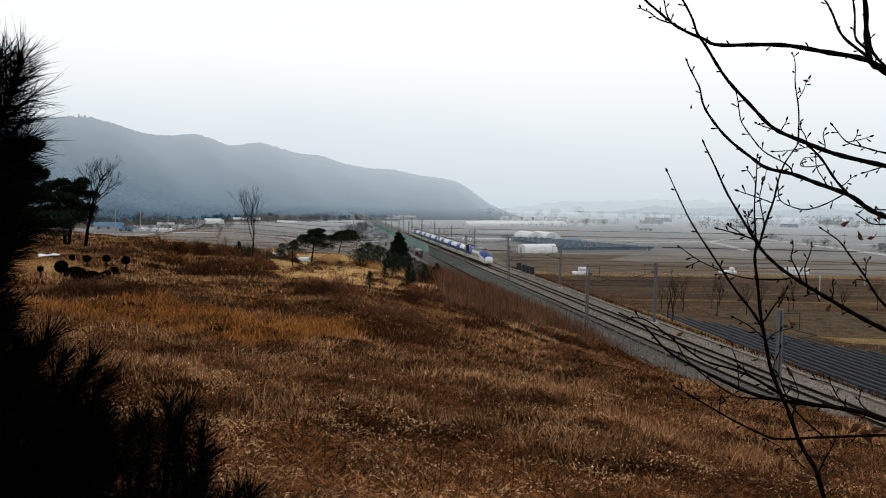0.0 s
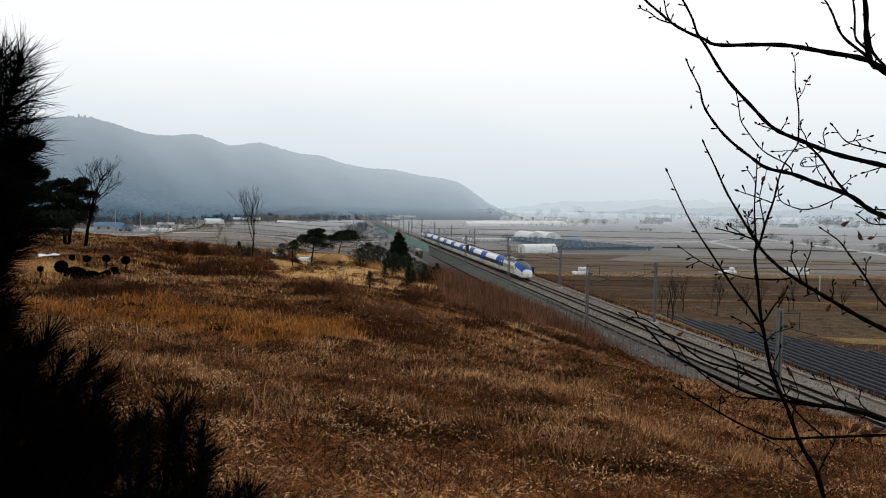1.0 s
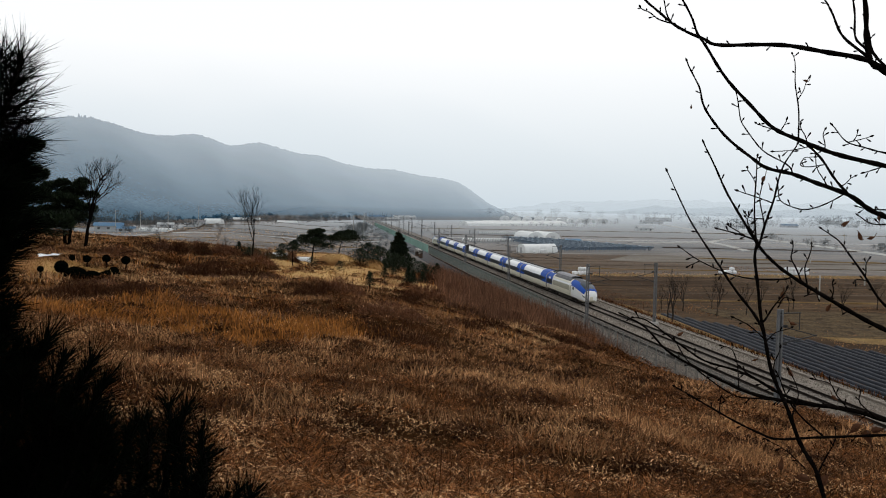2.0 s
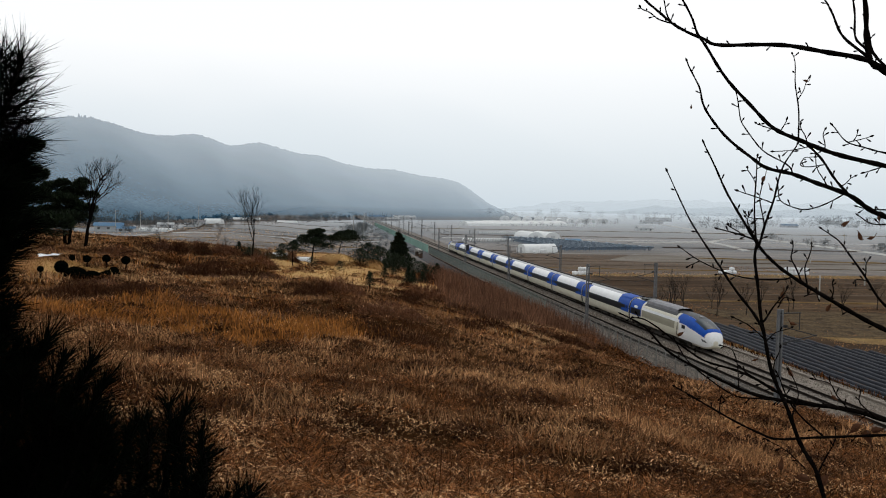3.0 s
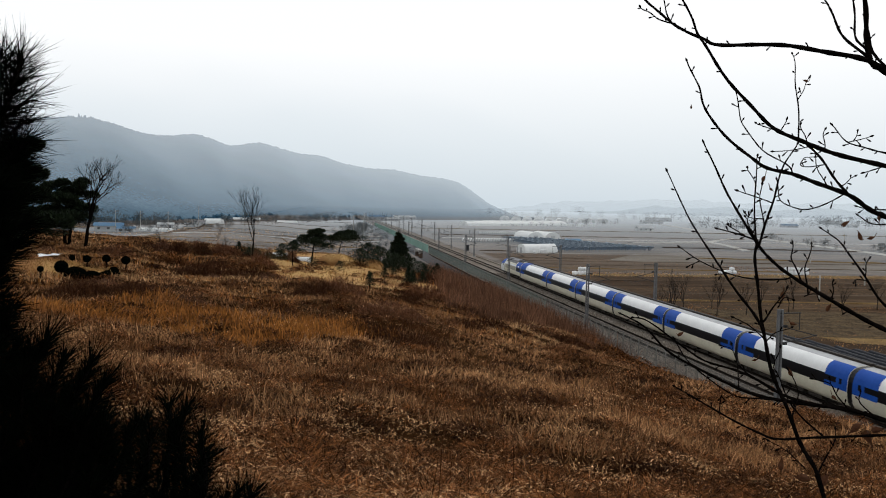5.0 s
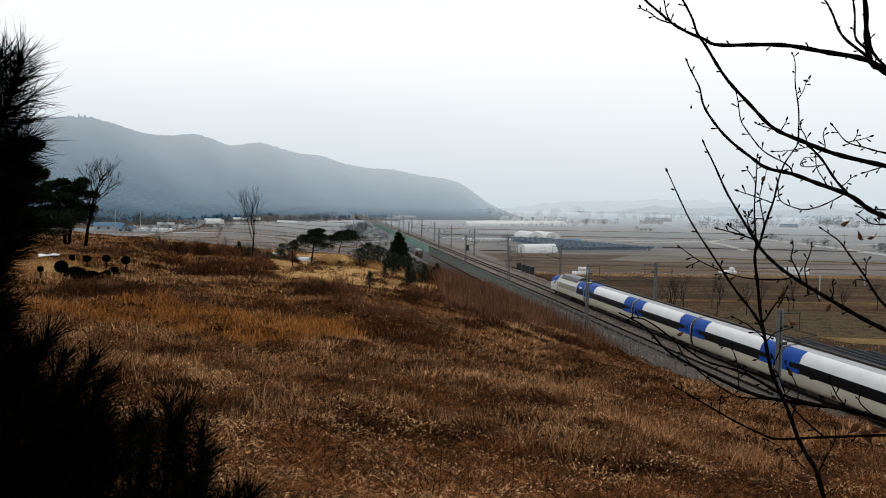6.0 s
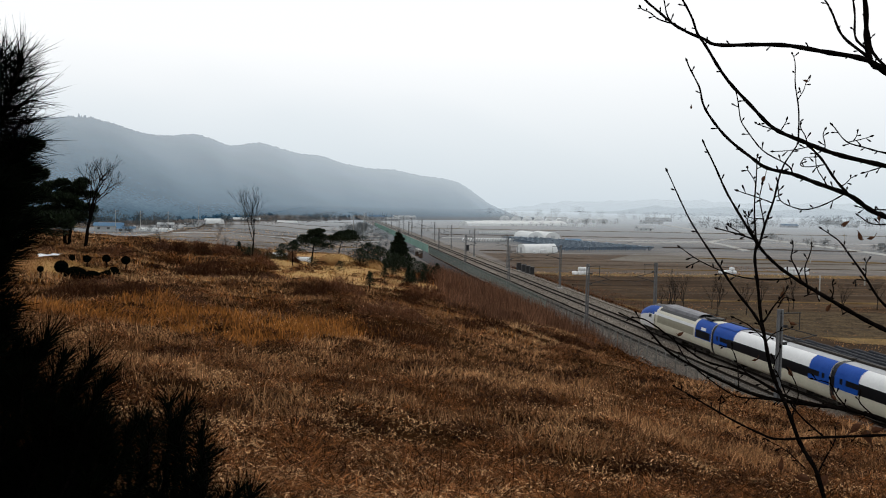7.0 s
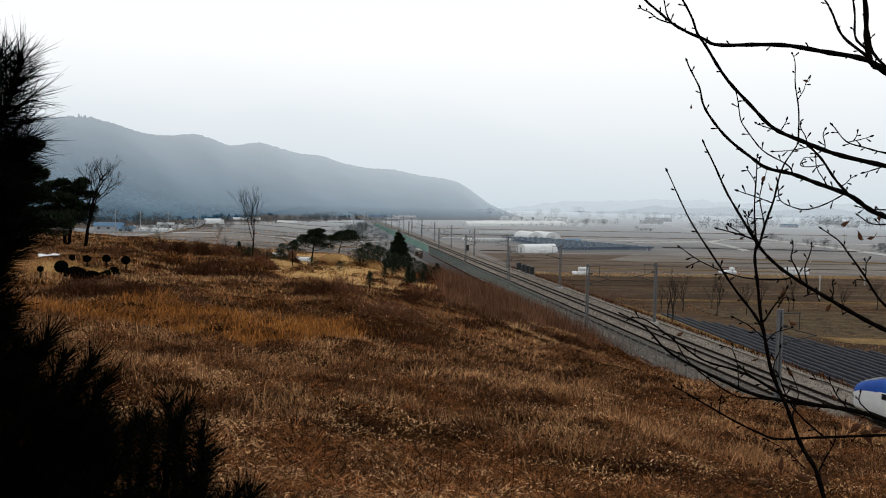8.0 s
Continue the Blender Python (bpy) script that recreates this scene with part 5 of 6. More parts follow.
def stubble(name, x0, x1, y0, y1, n, ln, wide, material, label, row=0.0):
    """Dry stalks over a field, in rows where row is the spacing."""
    x, y = r.uniform(x0, x1, n), r.uniform(y0, y1, n)
    if row:
        y = np.round((y + 0.18 * x) / row) * row - 0.18 * x + r.normal(0, row * 0.12, n)
    ok = np.sin(x * 0.13 + y * 0.21) + np.sin(y * 0.11 - x * 0.07) + r.normal(0, 0.5, n) > -0.7
    x, y = x[ok], y[ok]
    n = len(x)
    ribbons(name, np.stack([x, y, height(x, y)], 1), lean(n, r, 0, 70), r.uniform(0.5, 1.2, n) * ln, r.uniform(0.5, 1.4, n) * wide, r.uniform(0, 0.4, n), GRASS[material], label, "stubble")


stubble("terrace_stubble", 60, 135, 118, 156, 26000, 0.26, 0.085, "slope", "yellowed stubble rows on terraced fields", 1.5)
stubble("field_weeds", 50, 165, 150, 226, 30000, 0.13, 0.12, "slope", "brown weeds over a dark field", 2.2)
stubble("path_grass", 50, 215, 223, 236, 7000, 0.3, 0.2, "crest", "dry golden grass along a field path")
stubble("edge_grass", 66, 130, 96, 122, 6000, 0.25, 0.10, "crest", "dry golden grass along the field edge")
stubble("verge_brush", 46.5, 58, 140, 228, 4500, 0.6, 0.06, "brush", "russet brush beside the fields")
stubble("far_field_weeds", 56, 140, 238, 330, 9000, 0.12, 0.3, "slope", "brown weeds over a ploughed field", 4.0)
stubble("paddy_weeds", -120, 20, 232, 330, 12000, 0.4, 0.22, "slope", "brown weeds over winter paddies")
stubble("paddy_straw", -150, 20, 300, 480, 9000, 0.3, 0.30, "crest", "pale straw over winter paddies", 5.0)


def crown(parent, centres, n, size, material, name="crown", label=""):
    """A crown of many small leaf triangles gathered round limb ends."""
    c = np.array(centres)
    k = r.integers(0, len(c), n)
    d = r.normal(0, 1, (n, 3))
    d /= np.linalg.norm(d, axis=1)[:, None]
    p_ = c[k, :3] + d * (c[k, 3] * r.uniform(0.25, 1.0, n) ** 0.5)[:, None] * np.array([1, 1, 0.6])
    ribbons(name, p_, (d + lean(n, r, 0, 70)) / 2, r.uniform(0.7, 1.3, n) * size, np.full(n, size * 0.45), r.uniform(0, 0.2, n), material, label, "", "stuff", parent)


def pine(x, y, high, spread, n, label, lean_x=0.0, twin=False, low=0.35):
    z = float(height(x, y))
    t = thing("pine_tree", pose(x, y, z), label, "tree", "pines on the hill")
    tops = []
    for s in ((-1, 1) if twin else (0,)):
        trunk = [(s * 0.15, 0, -0.2), (s * 0.35 + lean_x * 0.3, 0.1, high * 0.35), (s * 0.7 + lean_x * 0.6, -0.1, high * 0.65), (s * 0.9 + lean_x, 0, high * 0.92)]
        part("trunk", Geo().tube(trunk, [high * 0.028, high * 0.022, high * 0.015, high * 0.006], 7), GRASS["bark"], t, "dark pine trunk", True)
        for k in range(9):
            u = low + (0.95 - low) * k / 8
            a = k * 2.4 + s
            bx = np.interp(u, [0, 0.35, 0.65, 0.92], [q[0] for q in trunk])
            ln = spread * (1.0 - 0.55 * (u - low) / (1 - low)) * r.uniform(0.7, 1.1)
            e = (bx + ln * math.cos(a), ln * math.sin(a), high * u + ln * 0.25)
            part("limb", Geo().tube([(bx, 0, high * u), ((bx + e[0]) / 2, e[1] / 2, high * u + ln * 0.06), e], [high * 0.012, high * 0.008, high * 0.003], 5), GRASS["bark"], t)
            tops += [(*e, ln * 0.5), ((bx + e[0]) / 2, e[1] / 2, e[2] + 0.1, ln * 0.45)]
        tops.append((trunk[-1][0], 0, high * 0.95, spread * 0.4))
    crown(t, tops, n * 4, high * 0.06, GRASS["pine"])
    return t


pine(-24.6, 91.0, 5.9, 2.1, 4200, "dark green pine with twin trunks on the crest", 0.2, True, 0.34)
pine(-26.8, 84.0, 8.6, 3.0, 6500, "tall dark pine at the edge of the hill", 0.0, False, 0.10)
pine(-28.6, 80.0, 8.0, 2.8, 5200, "dark pine leaning beside a taller one", -0.2, False, 0.1)
pine(-30.0, 93.0, 6.5, 2.2, 2600, "dark green pine behind others on the crest", 0, False, 0.3)
pine(-1.6, 97.0, 3.5, 1.8, 2400, "flat-topped dark pine beside a burial mound", 0.5, False, 0.42)
pine(1.2, 105.5, 3.2, 2.3, 2600, "low spreading dark pine behind a burial mound", 0.7, False, 0.55)
pine(-3.2, 88.4, 2.3, 0.8, 600, "small round young pine on the crest", 0, False, 0.5)
pine(-4.4, 90.5, 1.6, 0.6, 400, "small young pine on the crest", 0, False, 0.3)


def conifer(x, y, high, spread, n, label):
    z = float(height(x, y))
    t = thing("conifer", pose(x, y, z), label, "tree", "conifers on the hill")
    part("trunk", Geo().tube([(0, 0, -0.2), (0, 0, high * 0.5), (0.05, 0, high * 0.97)], [high * 0.03, high * 0.02, 0.01], 7), GRASS["bark"], t)
    tops = []
    for k in range(26):
        u = 0.08 + 0.88 * k / 25
        a, ln = k * 2.4, spread * (1.02 - u) * r.uniform(0.75, 1.15)
        if spread > 0.55 * high:
            ln = spread * math.sqrt(max(0.05, 1 - (2 * u - 0.9) ** 2)) * r.uniform(0.6, 1.1)
        tops.append((ln * 0.7 * math.cos(a), ln * 0.7 * math.sin(a), high * u, 0.12 + ln * 0.45))
    crown(t, tops, n * 3, high * 0.065, GRASS["pine"])


conifer(8.8, 112.0, 4.6, 2.4, 3200, "dark conical evergreen above the railway")
for x, y, h, s, lab in ((6.2, 106, 2.6, 1.7, "spreading dark evergreen shrub"), (7.6, 104, 2.2, 1.6, "spreading dark evergreen shrub"), (4.6, 102, 2.6, 1.6, "spreading dark evergreen shrub"), (3.6, 100, 2.0, 1.3, "low dark evergreen shrub"),
                        (10.4, 103, 1.9, 1.4, "low dark evergreen shrub"), (11.6, 108, 1.6, 1.2, "low dark evergreen shrub"), (3.3, 69.7, 1.2, 0.5, "small young evergreen in dry grass"), (7.8, 82.6, 1.3, 0.5, "small young evergreen in dry grass"),
                        (5.4, 84.8, 1.2, 0.5, "small young evergreen in dry grass"), (9.3, 88, 1.3, 0.6, "small young evergreen in dry grass"), (10.6, 98, 1.5, 0.7, "small young evergreen in dry grass"), (8.4, 93, 1.2, 0.5, "small young evergreen in dry grass"),
                        (6.6, 91, 1.0, 0.5, "small young evergreen in dry grass"), (1.3, 89.2, 1.0, 0.6, "small young evergreen by the mound"), (-1.4, 90.2, 1.0, 0.6, "small young evergreen by the mound"), (12.2, 104, 1.6, 0.8, "small young evergreen in dry grass"),
                        (-7.6, 92.0, 1.1, 0.6, "small dark evergreen on the crest"), (-9.0, 96.4, 1.5, 0.7, "small dark evergreen on the crest"), (13.6, 112, 1.9, 1.0, "small dark evergreen by the thicket"), (7.2, 80, 1.7, 0.6, "young bare-stemmed evergreen in dry grass")):
    conifer(x, y, h, s, int(250 + 400 * h), lab)


def bare_tree(x, y, high, label, lean_x=0.0, fork=0.25, depth=5, wide=0.5, thick=0.03, seed=1, material="bark", group="bare trees on the hill", thin=1.0):
    z = float(height(x, y))
    t = thing("bare_tree", pose(x, y, z), label, "tree", group)
    q = random.Random(seed)
    trunk, boughs, twigs = Geo(), Geo(), Geo()

    def grow(p, d, ln, rad, lev):
        mid = p + d * ln * 0.5 + Vector((q.uniform(-1, 1), q.uniform(-1, 1), 0)) * ln * 0.05
        e = p + d * ln
        (trunk if lev == 0 else boughs if lev < 3 else twigs).tube([p, mid, e], [rad, rad * 0.82, rad * 0.62], 6 if lev < 2 else 3, False)
        if lev >= depth:
            return
        for k in range(q.choice((2, 3, 3)) if lev else 4):
            s = (d + Vector((q.uniform(-1, 1), q.uniform(-1, 1), q.uniform(0.0, 0.5))) * wide).normalized()
            grow(p + d * ln * q.uniform(0.62, 1.0), s, ln * q.uniform(0.55, 0.8), rad * 0.56, lev + 1)

    grow(Vector((0, 0, -0.2)), Vector((lean_x, 0, 1)).normalized(), high * fork, high * thick * thin, 0)
    part("trunk", trunk, GRASS[material], t)
    part("crown", boughs, GRASS[material], t, kind="stuff")
    part("spray", twigs, GRASS[material], t, kind="stuff")
    return t


bare_tree(-22.3, 88.6, 11.2, "leafless spreading tree leaning on the crest", 0.15, 0.34, 6, 0.85, 0.016, 3)
bare_tree(-7.0, 89.5, 6.7, "slender leafless tree on the crest", 0.02, 0.40, 6, 0.42, 0.012, 8)
bare_tree(-17.0, 97.0, 3.4, "small leafless tree on the crest", 0.1, 0.3, 5, 0.6, 0.012, 9, "twig")
bare_tree(-10.6, 97.0, 3.0, "small leafless tree on the crest", 0.1, 0.3, 4, 0.6, 0.012, 10, "twig")
for k, (x, y, h) in enumerate(((51.5, 131, 8.5), (54.0, 139, 6.5), (60, 148, 6.5), (66, 150, 5), (71, 158, 6), (75, 150, 5.5), (82, 152, 6), (57, 150, 4.0), (90, 150, 5), (63, 141, 5.5), (69, 143, 6.0), (78, 146, 5.0), (98, 152, 5.5), (86, 143, 4.5))):
    bare_tree(x, y, h * 1.25, "leafless young tree at the field edge", 0.03, 0.32, 5, 0.42, 0.014, 20 + k, "twig", "bare trees in the valley")


# ---- burial mounds, clipped shrubs ----
def mound(x, y, radius, high, label):
    g, rings = Geo(), []
    z0 = float(height(x, y))
    for k in range(13):
        a = k / 12
        rings.append([(x + radius * (1 - a) * math.cos(w), y + radius * (1 - a) * math.sin(w),
                       (float(height(x + radius * math.cos(w), y + radius * math.sin(w))) - 0.1) * (1 - a) ** 3 + z0 * (1 - (1 - a) ** 3) + high * math.sqrt(max(0, 1 - (1 - a) ** 2.2)))
                      for w in np.linspace(0, 2 * math.pi, 28, False)])
    ob = new("burial_mound", Geo().loft(rings, True, True).mesh("burial_mound", GRASS["gold"], True))
    tagged(ob, label, "burial mound", "burial mounds")
    m_ = 1500
    a, q = r.uniform(0, 2 * np.pi, m_), np.sqrt(r.uniform(0, 1, m_))
    px, py = x + radius * q * np.cos(a), y + radius * q * np.sin(a)
    ribbons("mound_grass", np.stack([px, py, z0 + high * np.sqrt(np.maximum(0, 1 - q ** 2.2)) - 0.05], 1), lean(m_, r, 0, 60), r.uniform(0.1, 0.25, m_), np.full(m_, 0.05), r.uniform(0, 0.3, m_), GRASS["gold"], "short golden grass on a burial mound", "grass")


mound(1.1, 100.0, 2.2, 1.3, "golden grass burial mound on the hill")
mound(4.4, 102.0, 1.9, 0.9, "low golden grass burial mound on the hill")
mound(-18.5, 60.5, 3.0, 0.35, "low golden grass terrace of a burial plot")
mound(-15.8, 59.5, 3.0, 0.25, "low golden grass terrace of a burial plot")


def clipped(x, y, rad, stem, label, stretch=1.0):
    """A clipped evergreen ball on a short stem."""
    z = float(height(x, y))
    t = thing("clipped_shrub", pose(x, y, z), label, "shrub", "clipped shrubs round the burial plot")
    part("stem", Geo().tube([(0, 0, -0.1), (0.03, 0, stem + rad * 0.5)], [0.06, 0.05], 6), GRASS["bark"], t)
    bm = bmesh.new()
    bmesh.ops.create_icosphere(bm, subdivisions=4, radius=rad)
    for v in bm.verts:
        k = 1 + 0.16 * noise.noise(v.co * (3.0 / rad) + Vector((x, y, 0))) + 0.08 * noise.noise(v.co * (9.0 / rad))
        v.co = Vector((v.co.x * k * stretch, v.co.y * k, stem + rad * 0.85 + v.co.z * k * 0.92))
    me = bpy.data.meshes.new("foliage")
    bm.to_mesh(me)
    bm.free()
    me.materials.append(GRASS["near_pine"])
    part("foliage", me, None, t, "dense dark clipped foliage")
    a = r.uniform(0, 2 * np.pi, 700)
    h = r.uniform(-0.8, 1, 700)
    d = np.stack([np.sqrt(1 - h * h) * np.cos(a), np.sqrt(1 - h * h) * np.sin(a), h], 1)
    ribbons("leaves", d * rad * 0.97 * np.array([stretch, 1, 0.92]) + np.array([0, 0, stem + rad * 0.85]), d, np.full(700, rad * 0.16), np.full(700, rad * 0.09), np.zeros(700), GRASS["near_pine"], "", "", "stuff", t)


for x, y, ra, st, sx in ((-15.2, 51.2, 0.28, 0.35, 1), (-15.0, 54.4, 0.62, 0.25, 1), (-16.8, 63.4, 0.32, 0.5, 1), (-16.0, 64.0, 0.42, 0.5, 1), (-15.2, 66, 0.45, 0.5, 1), (-14.0, 66.5, 0.5, 0.6, 1),
                         (-13.9, 53.0, 0.62, 0.0, 1.6), (-13.2, 53.8, 0.55, 0.0, 1.6), (-12.7, 54.6, 0.42, 0.0, 1.4), (-13.0, 56.5, 0.35, 0.0, 1.3), (-13.0, 58.5, 0.42, 0.0, 1.5), (-13.4, 60.2, 0.4, 0.0, 1.3)):
    clipped(x, y, ra * 0.6, st * 0.8, "dark clipped evergreen ball at a burial plot" if st else "dark clipped low hedge clump at a burial plot", sx)
tunnel(-5.4, 100.5, 2.2, 0.9, 0.62, 85, "small white vinyl cover on the crest", "vinyl_cover", True, "")
tunnel(-2.6, 99.0, 1.7, 0.7, 0.6, 85, "small white vinyl cover on the crest", "vinyl_cover", True, "")
sh = Geo().loft([[(-21.8 + 1.5 * u + 0.1 * math.sin(9 * v), 72.5 + v * 1.2, float(height(-21.8 + 1.5 * u, 72.5 + v * 1.2)) + 0.12 + 0.28 * abs(math.sin(5 * u + 2 * v)) * v * (1.2 - v)) for v in np.linspace(0, 1.1, 10)] for u in np.linspace(0, 1, 12)])
tagged(new("white_sheet", sh.mesh("white_sheet", M["wrap"], True)), "crumpled white plastic sheet lying on the slope", "plastic sheet")


# ---- trees beside the viewpoint ----
RIGHT, ABOVE, AHEAD_ = Vector((0.99187, -0.12535, 0.02167)), Vector((-0.01542, 0.0506, 0.9986)), Vector((0.12628, 0.99082, -0.04825))
BASIS = Matrix((RIGHT, ABOVE, AHEAD_)).transposed().to_4x4()


def axes(ahead, right, above):
    """A frame whose x runs right along the slope, y upwards and z away from the viewpoint."""
    return Matrix.Translation(EYE + RIGHT * right + ABOVE * above + AHEAD_ * ahead) @ BASIS


BUD = random.Random(4)


def limb(t, name, points, r0, r1, depth):
    """One limb or twig through points in the tree's own upright plane; depth is how far its tip leans away. Spurs and buds sit along it."""
    n, pts = len(points), []
    for i in range(n - 1):
        a, b, c, d = (points[max(i - 1, 0)], points[i], points[i + 1], points[min(i + 2, n - 1)])
        for k in range(4):
            u = k / 4
            pts.append(tuple(0.5 * (2 * b[j] + (c[j] - a[j]) * u + (2 * a[j] - 5 * b[j] + 4 * c[j] - d[j]) * u * u + (3 * b[j] - a[j] - 3 * c[j] + d[j]) * u ** 3) for j in (0, 1)))
    pts.append(points[-1])
    m = len(pts)
    line = [(x, y, depth * i / (m - 1) + 0.006 * math.sin(i * 0.9 + x * 9)) for i, (x, y) in enumerate(pts)]
    radii = [(r0 + (r1 - r0) * i / (m - 1)) * (1 + 0.16 * math.sin(i * 2.3 + x0)) for i, (x0, _) in enumerate(pts)]
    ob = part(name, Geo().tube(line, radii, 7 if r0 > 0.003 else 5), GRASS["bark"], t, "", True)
    if name == "trunk" or name == "stem":
        return
    g = Geo()
    for i in range(2, m - 1, 3 if r0 < 0.0035 else 4):
        p_, q = Vector(line[i]), Vector(line[i + 1])
        d = (q - p_).normalized()
        s = 1 if BUD.random() < 0.5 else -1
        side = Vector((-d.y * s, d.x * s, BUD.uniform(-0.3, 0.3))) + d * 0.8
        e = p_ + side.normalized() * BUD.uniform(0.006, 0.018)
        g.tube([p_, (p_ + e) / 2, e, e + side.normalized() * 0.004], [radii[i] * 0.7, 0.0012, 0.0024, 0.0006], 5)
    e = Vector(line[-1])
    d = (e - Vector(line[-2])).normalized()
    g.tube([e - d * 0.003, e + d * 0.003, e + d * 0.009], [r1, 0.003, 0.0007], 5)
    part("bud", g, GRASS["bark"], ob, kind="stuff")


def leaf(t, u, v, s, a):
    """A curled withered leaf hanging from its stalk."""
    g, rings = Geo(), []
    ca, sa = math.cos(radians(a)), math.sin(radians(a))
    for i in range(8):
        f = i / 7
        w = s * 0.30 * math.sin(math.pi * min(1, f * 0.93 + 0.05)) ** 0.8
        ring = []
        for k in (-1, -0.5, 0, 0.5, 1):
            x, y, z = w * k * (0.55 + 0.45 * math.cos(f * 3)), s * (f - 0.5), s * (0.22 * abs(k) * math.sin(3 * f + 1) + 0.25 * f * f + 0.04 * math.sin(9 * f + 5 * k))
            ring.append((u + x * ca - y * sa, v + x * sa + y * ca, z))
        rings.append(ring)
    g.loft(rings)
    g.tube([(u + s * 0.5 * sa, v - s * 0.5 * ca, 0), (u + s * 0.75 * sa, v - s * 0.75 * ca + 0.01, 0.0)], [0.001, 0.0008], 4)
    part("withered_leaf", g, GRASS["dead"], t, "curled red-brown leaf", True)


def sapling_on_the_edge():
    t = thing("bare_sapling", axes(2.0, 0.957, -1.80), "thin bare sapling with dark bark and a few withered leaves", "tree", "bare trees by the viewpoint")
    limb(t, "stem", [(0.001, -0.001), (-0.036, 0.74), (-0.085, 1.11), (-0.135, 1.295), (-0.166, 1.357), (-0.197, 1.431), (-0.227, 1.505), (-0.25, 1.579), (-0.258, 1.641), (-0.271, 1.727), (-0.273, 1.789), (-0.271, 1.82)], 0.0057, 0.003, 0)
    limb(t, "branch", [(-0.256, 1.616), (-0.273, 1.659), (-0.32, 1.72), (-0.367, 1.801), (-0.414, 1.877), (-0.453, 1.975)], 0.0037, 0.0012, 0.05)
    limb(t, "branch", [(-0.272, 1.801), (-0.256, 1.85), (-0.243, 1.911), (-0.223, 1.983), (-0.201, 2.024)], 0.0032, 0.0012, -0.05)
    limb(t, "branch", [(-0.273, 1.801), (-0.267, 1.876), (-0.259, 1.978), (-0.247, 2.01)], 0.0022, 0.001, 0.06)
    limb(t, "twig", [(-0.256, 1.848), (-0.262, 1.906), (-0.261, 1.94)], 0.0016, 0.001, 0)
    limb(t, "twig", [(-0.277, 1.82), (-0.314, 1.836), (-0.345, 1.845)], 0.002, 0.0012, 0.04)
    limb(t, "twig", [(-0.274, 1.814), (-0.289, 1.857), (-0.285, 1.881)], 0.0019, 0.0011, 0)
    limb(t, "twig", [(-0.295, 1.826), (-0.32, 1.844), (-0.335, 1.853)], 0.0015, 0.001, 0)
    limb(t, "twig", [(-0.256, 1.865), (-0.28, 1.869), (-0.291, 1.879)], 0.0015, 0.001, 0.02)
    limb(t, "twig", [(-0.238, 1.9), (-0.28, 1.919), (-0.307, 1.928)], 0.0015, 0.0009, 0.02)
    limb(t, "twig", [(-0.273, 1.937), (-0.285, 1.968), (-0.293, 1.977)], 0.0012, 0.0009, 0)
    limb(t, "branch", [(-0.258, 1.641), (-0.226, 1.67), (-0.191, 1.713)], 0.0025, 0.0012, 0.04)
    limb(t, "twig", [(-0.227, 1.672), (-0.209, 1.693), (-0.194, 1.69)], 0.0015, 0.001, 0)
    limb(t, "twig", [(-0.256, 1.604), (-0.284, 1.633), (-0.313, 1.648)], 0.0017, 0.001, 0.03)
    limb(t, "twig", [(-0.253, 1.598), (-0.222, 1.615), (-0.185, 1.626)], 0.0015, 0.0009, 0.03)
    limb(t, "twig", [(-0.226, 1.499), (-0.226, 1.54), (-0.21, 1.582)], 0.0019, 0.001, 0.03)
    limb(t, "twig", [(-0.231, 1.493), (-0.278, 1.521), (-0.298, 1.538)], 0.0016, 0.001, 0.03)
    limb(t, "twig", [(-0.197, 1.431), (-0.168, 1.476), (-0.184, 1.529)], 0.0016, 0.001, 0.05)
    limb(t, "twig", [(-0.141, 1.301), (-0.102, 1.352), (-0.081, 1.398)], 0.002, 0.0011, 0.04)
    limb(t, "twig", [(-0.166, 1.32), (-0.197, 1.353), (-0.235, 1.375)], 0.0015, 0.0009, 0.03)


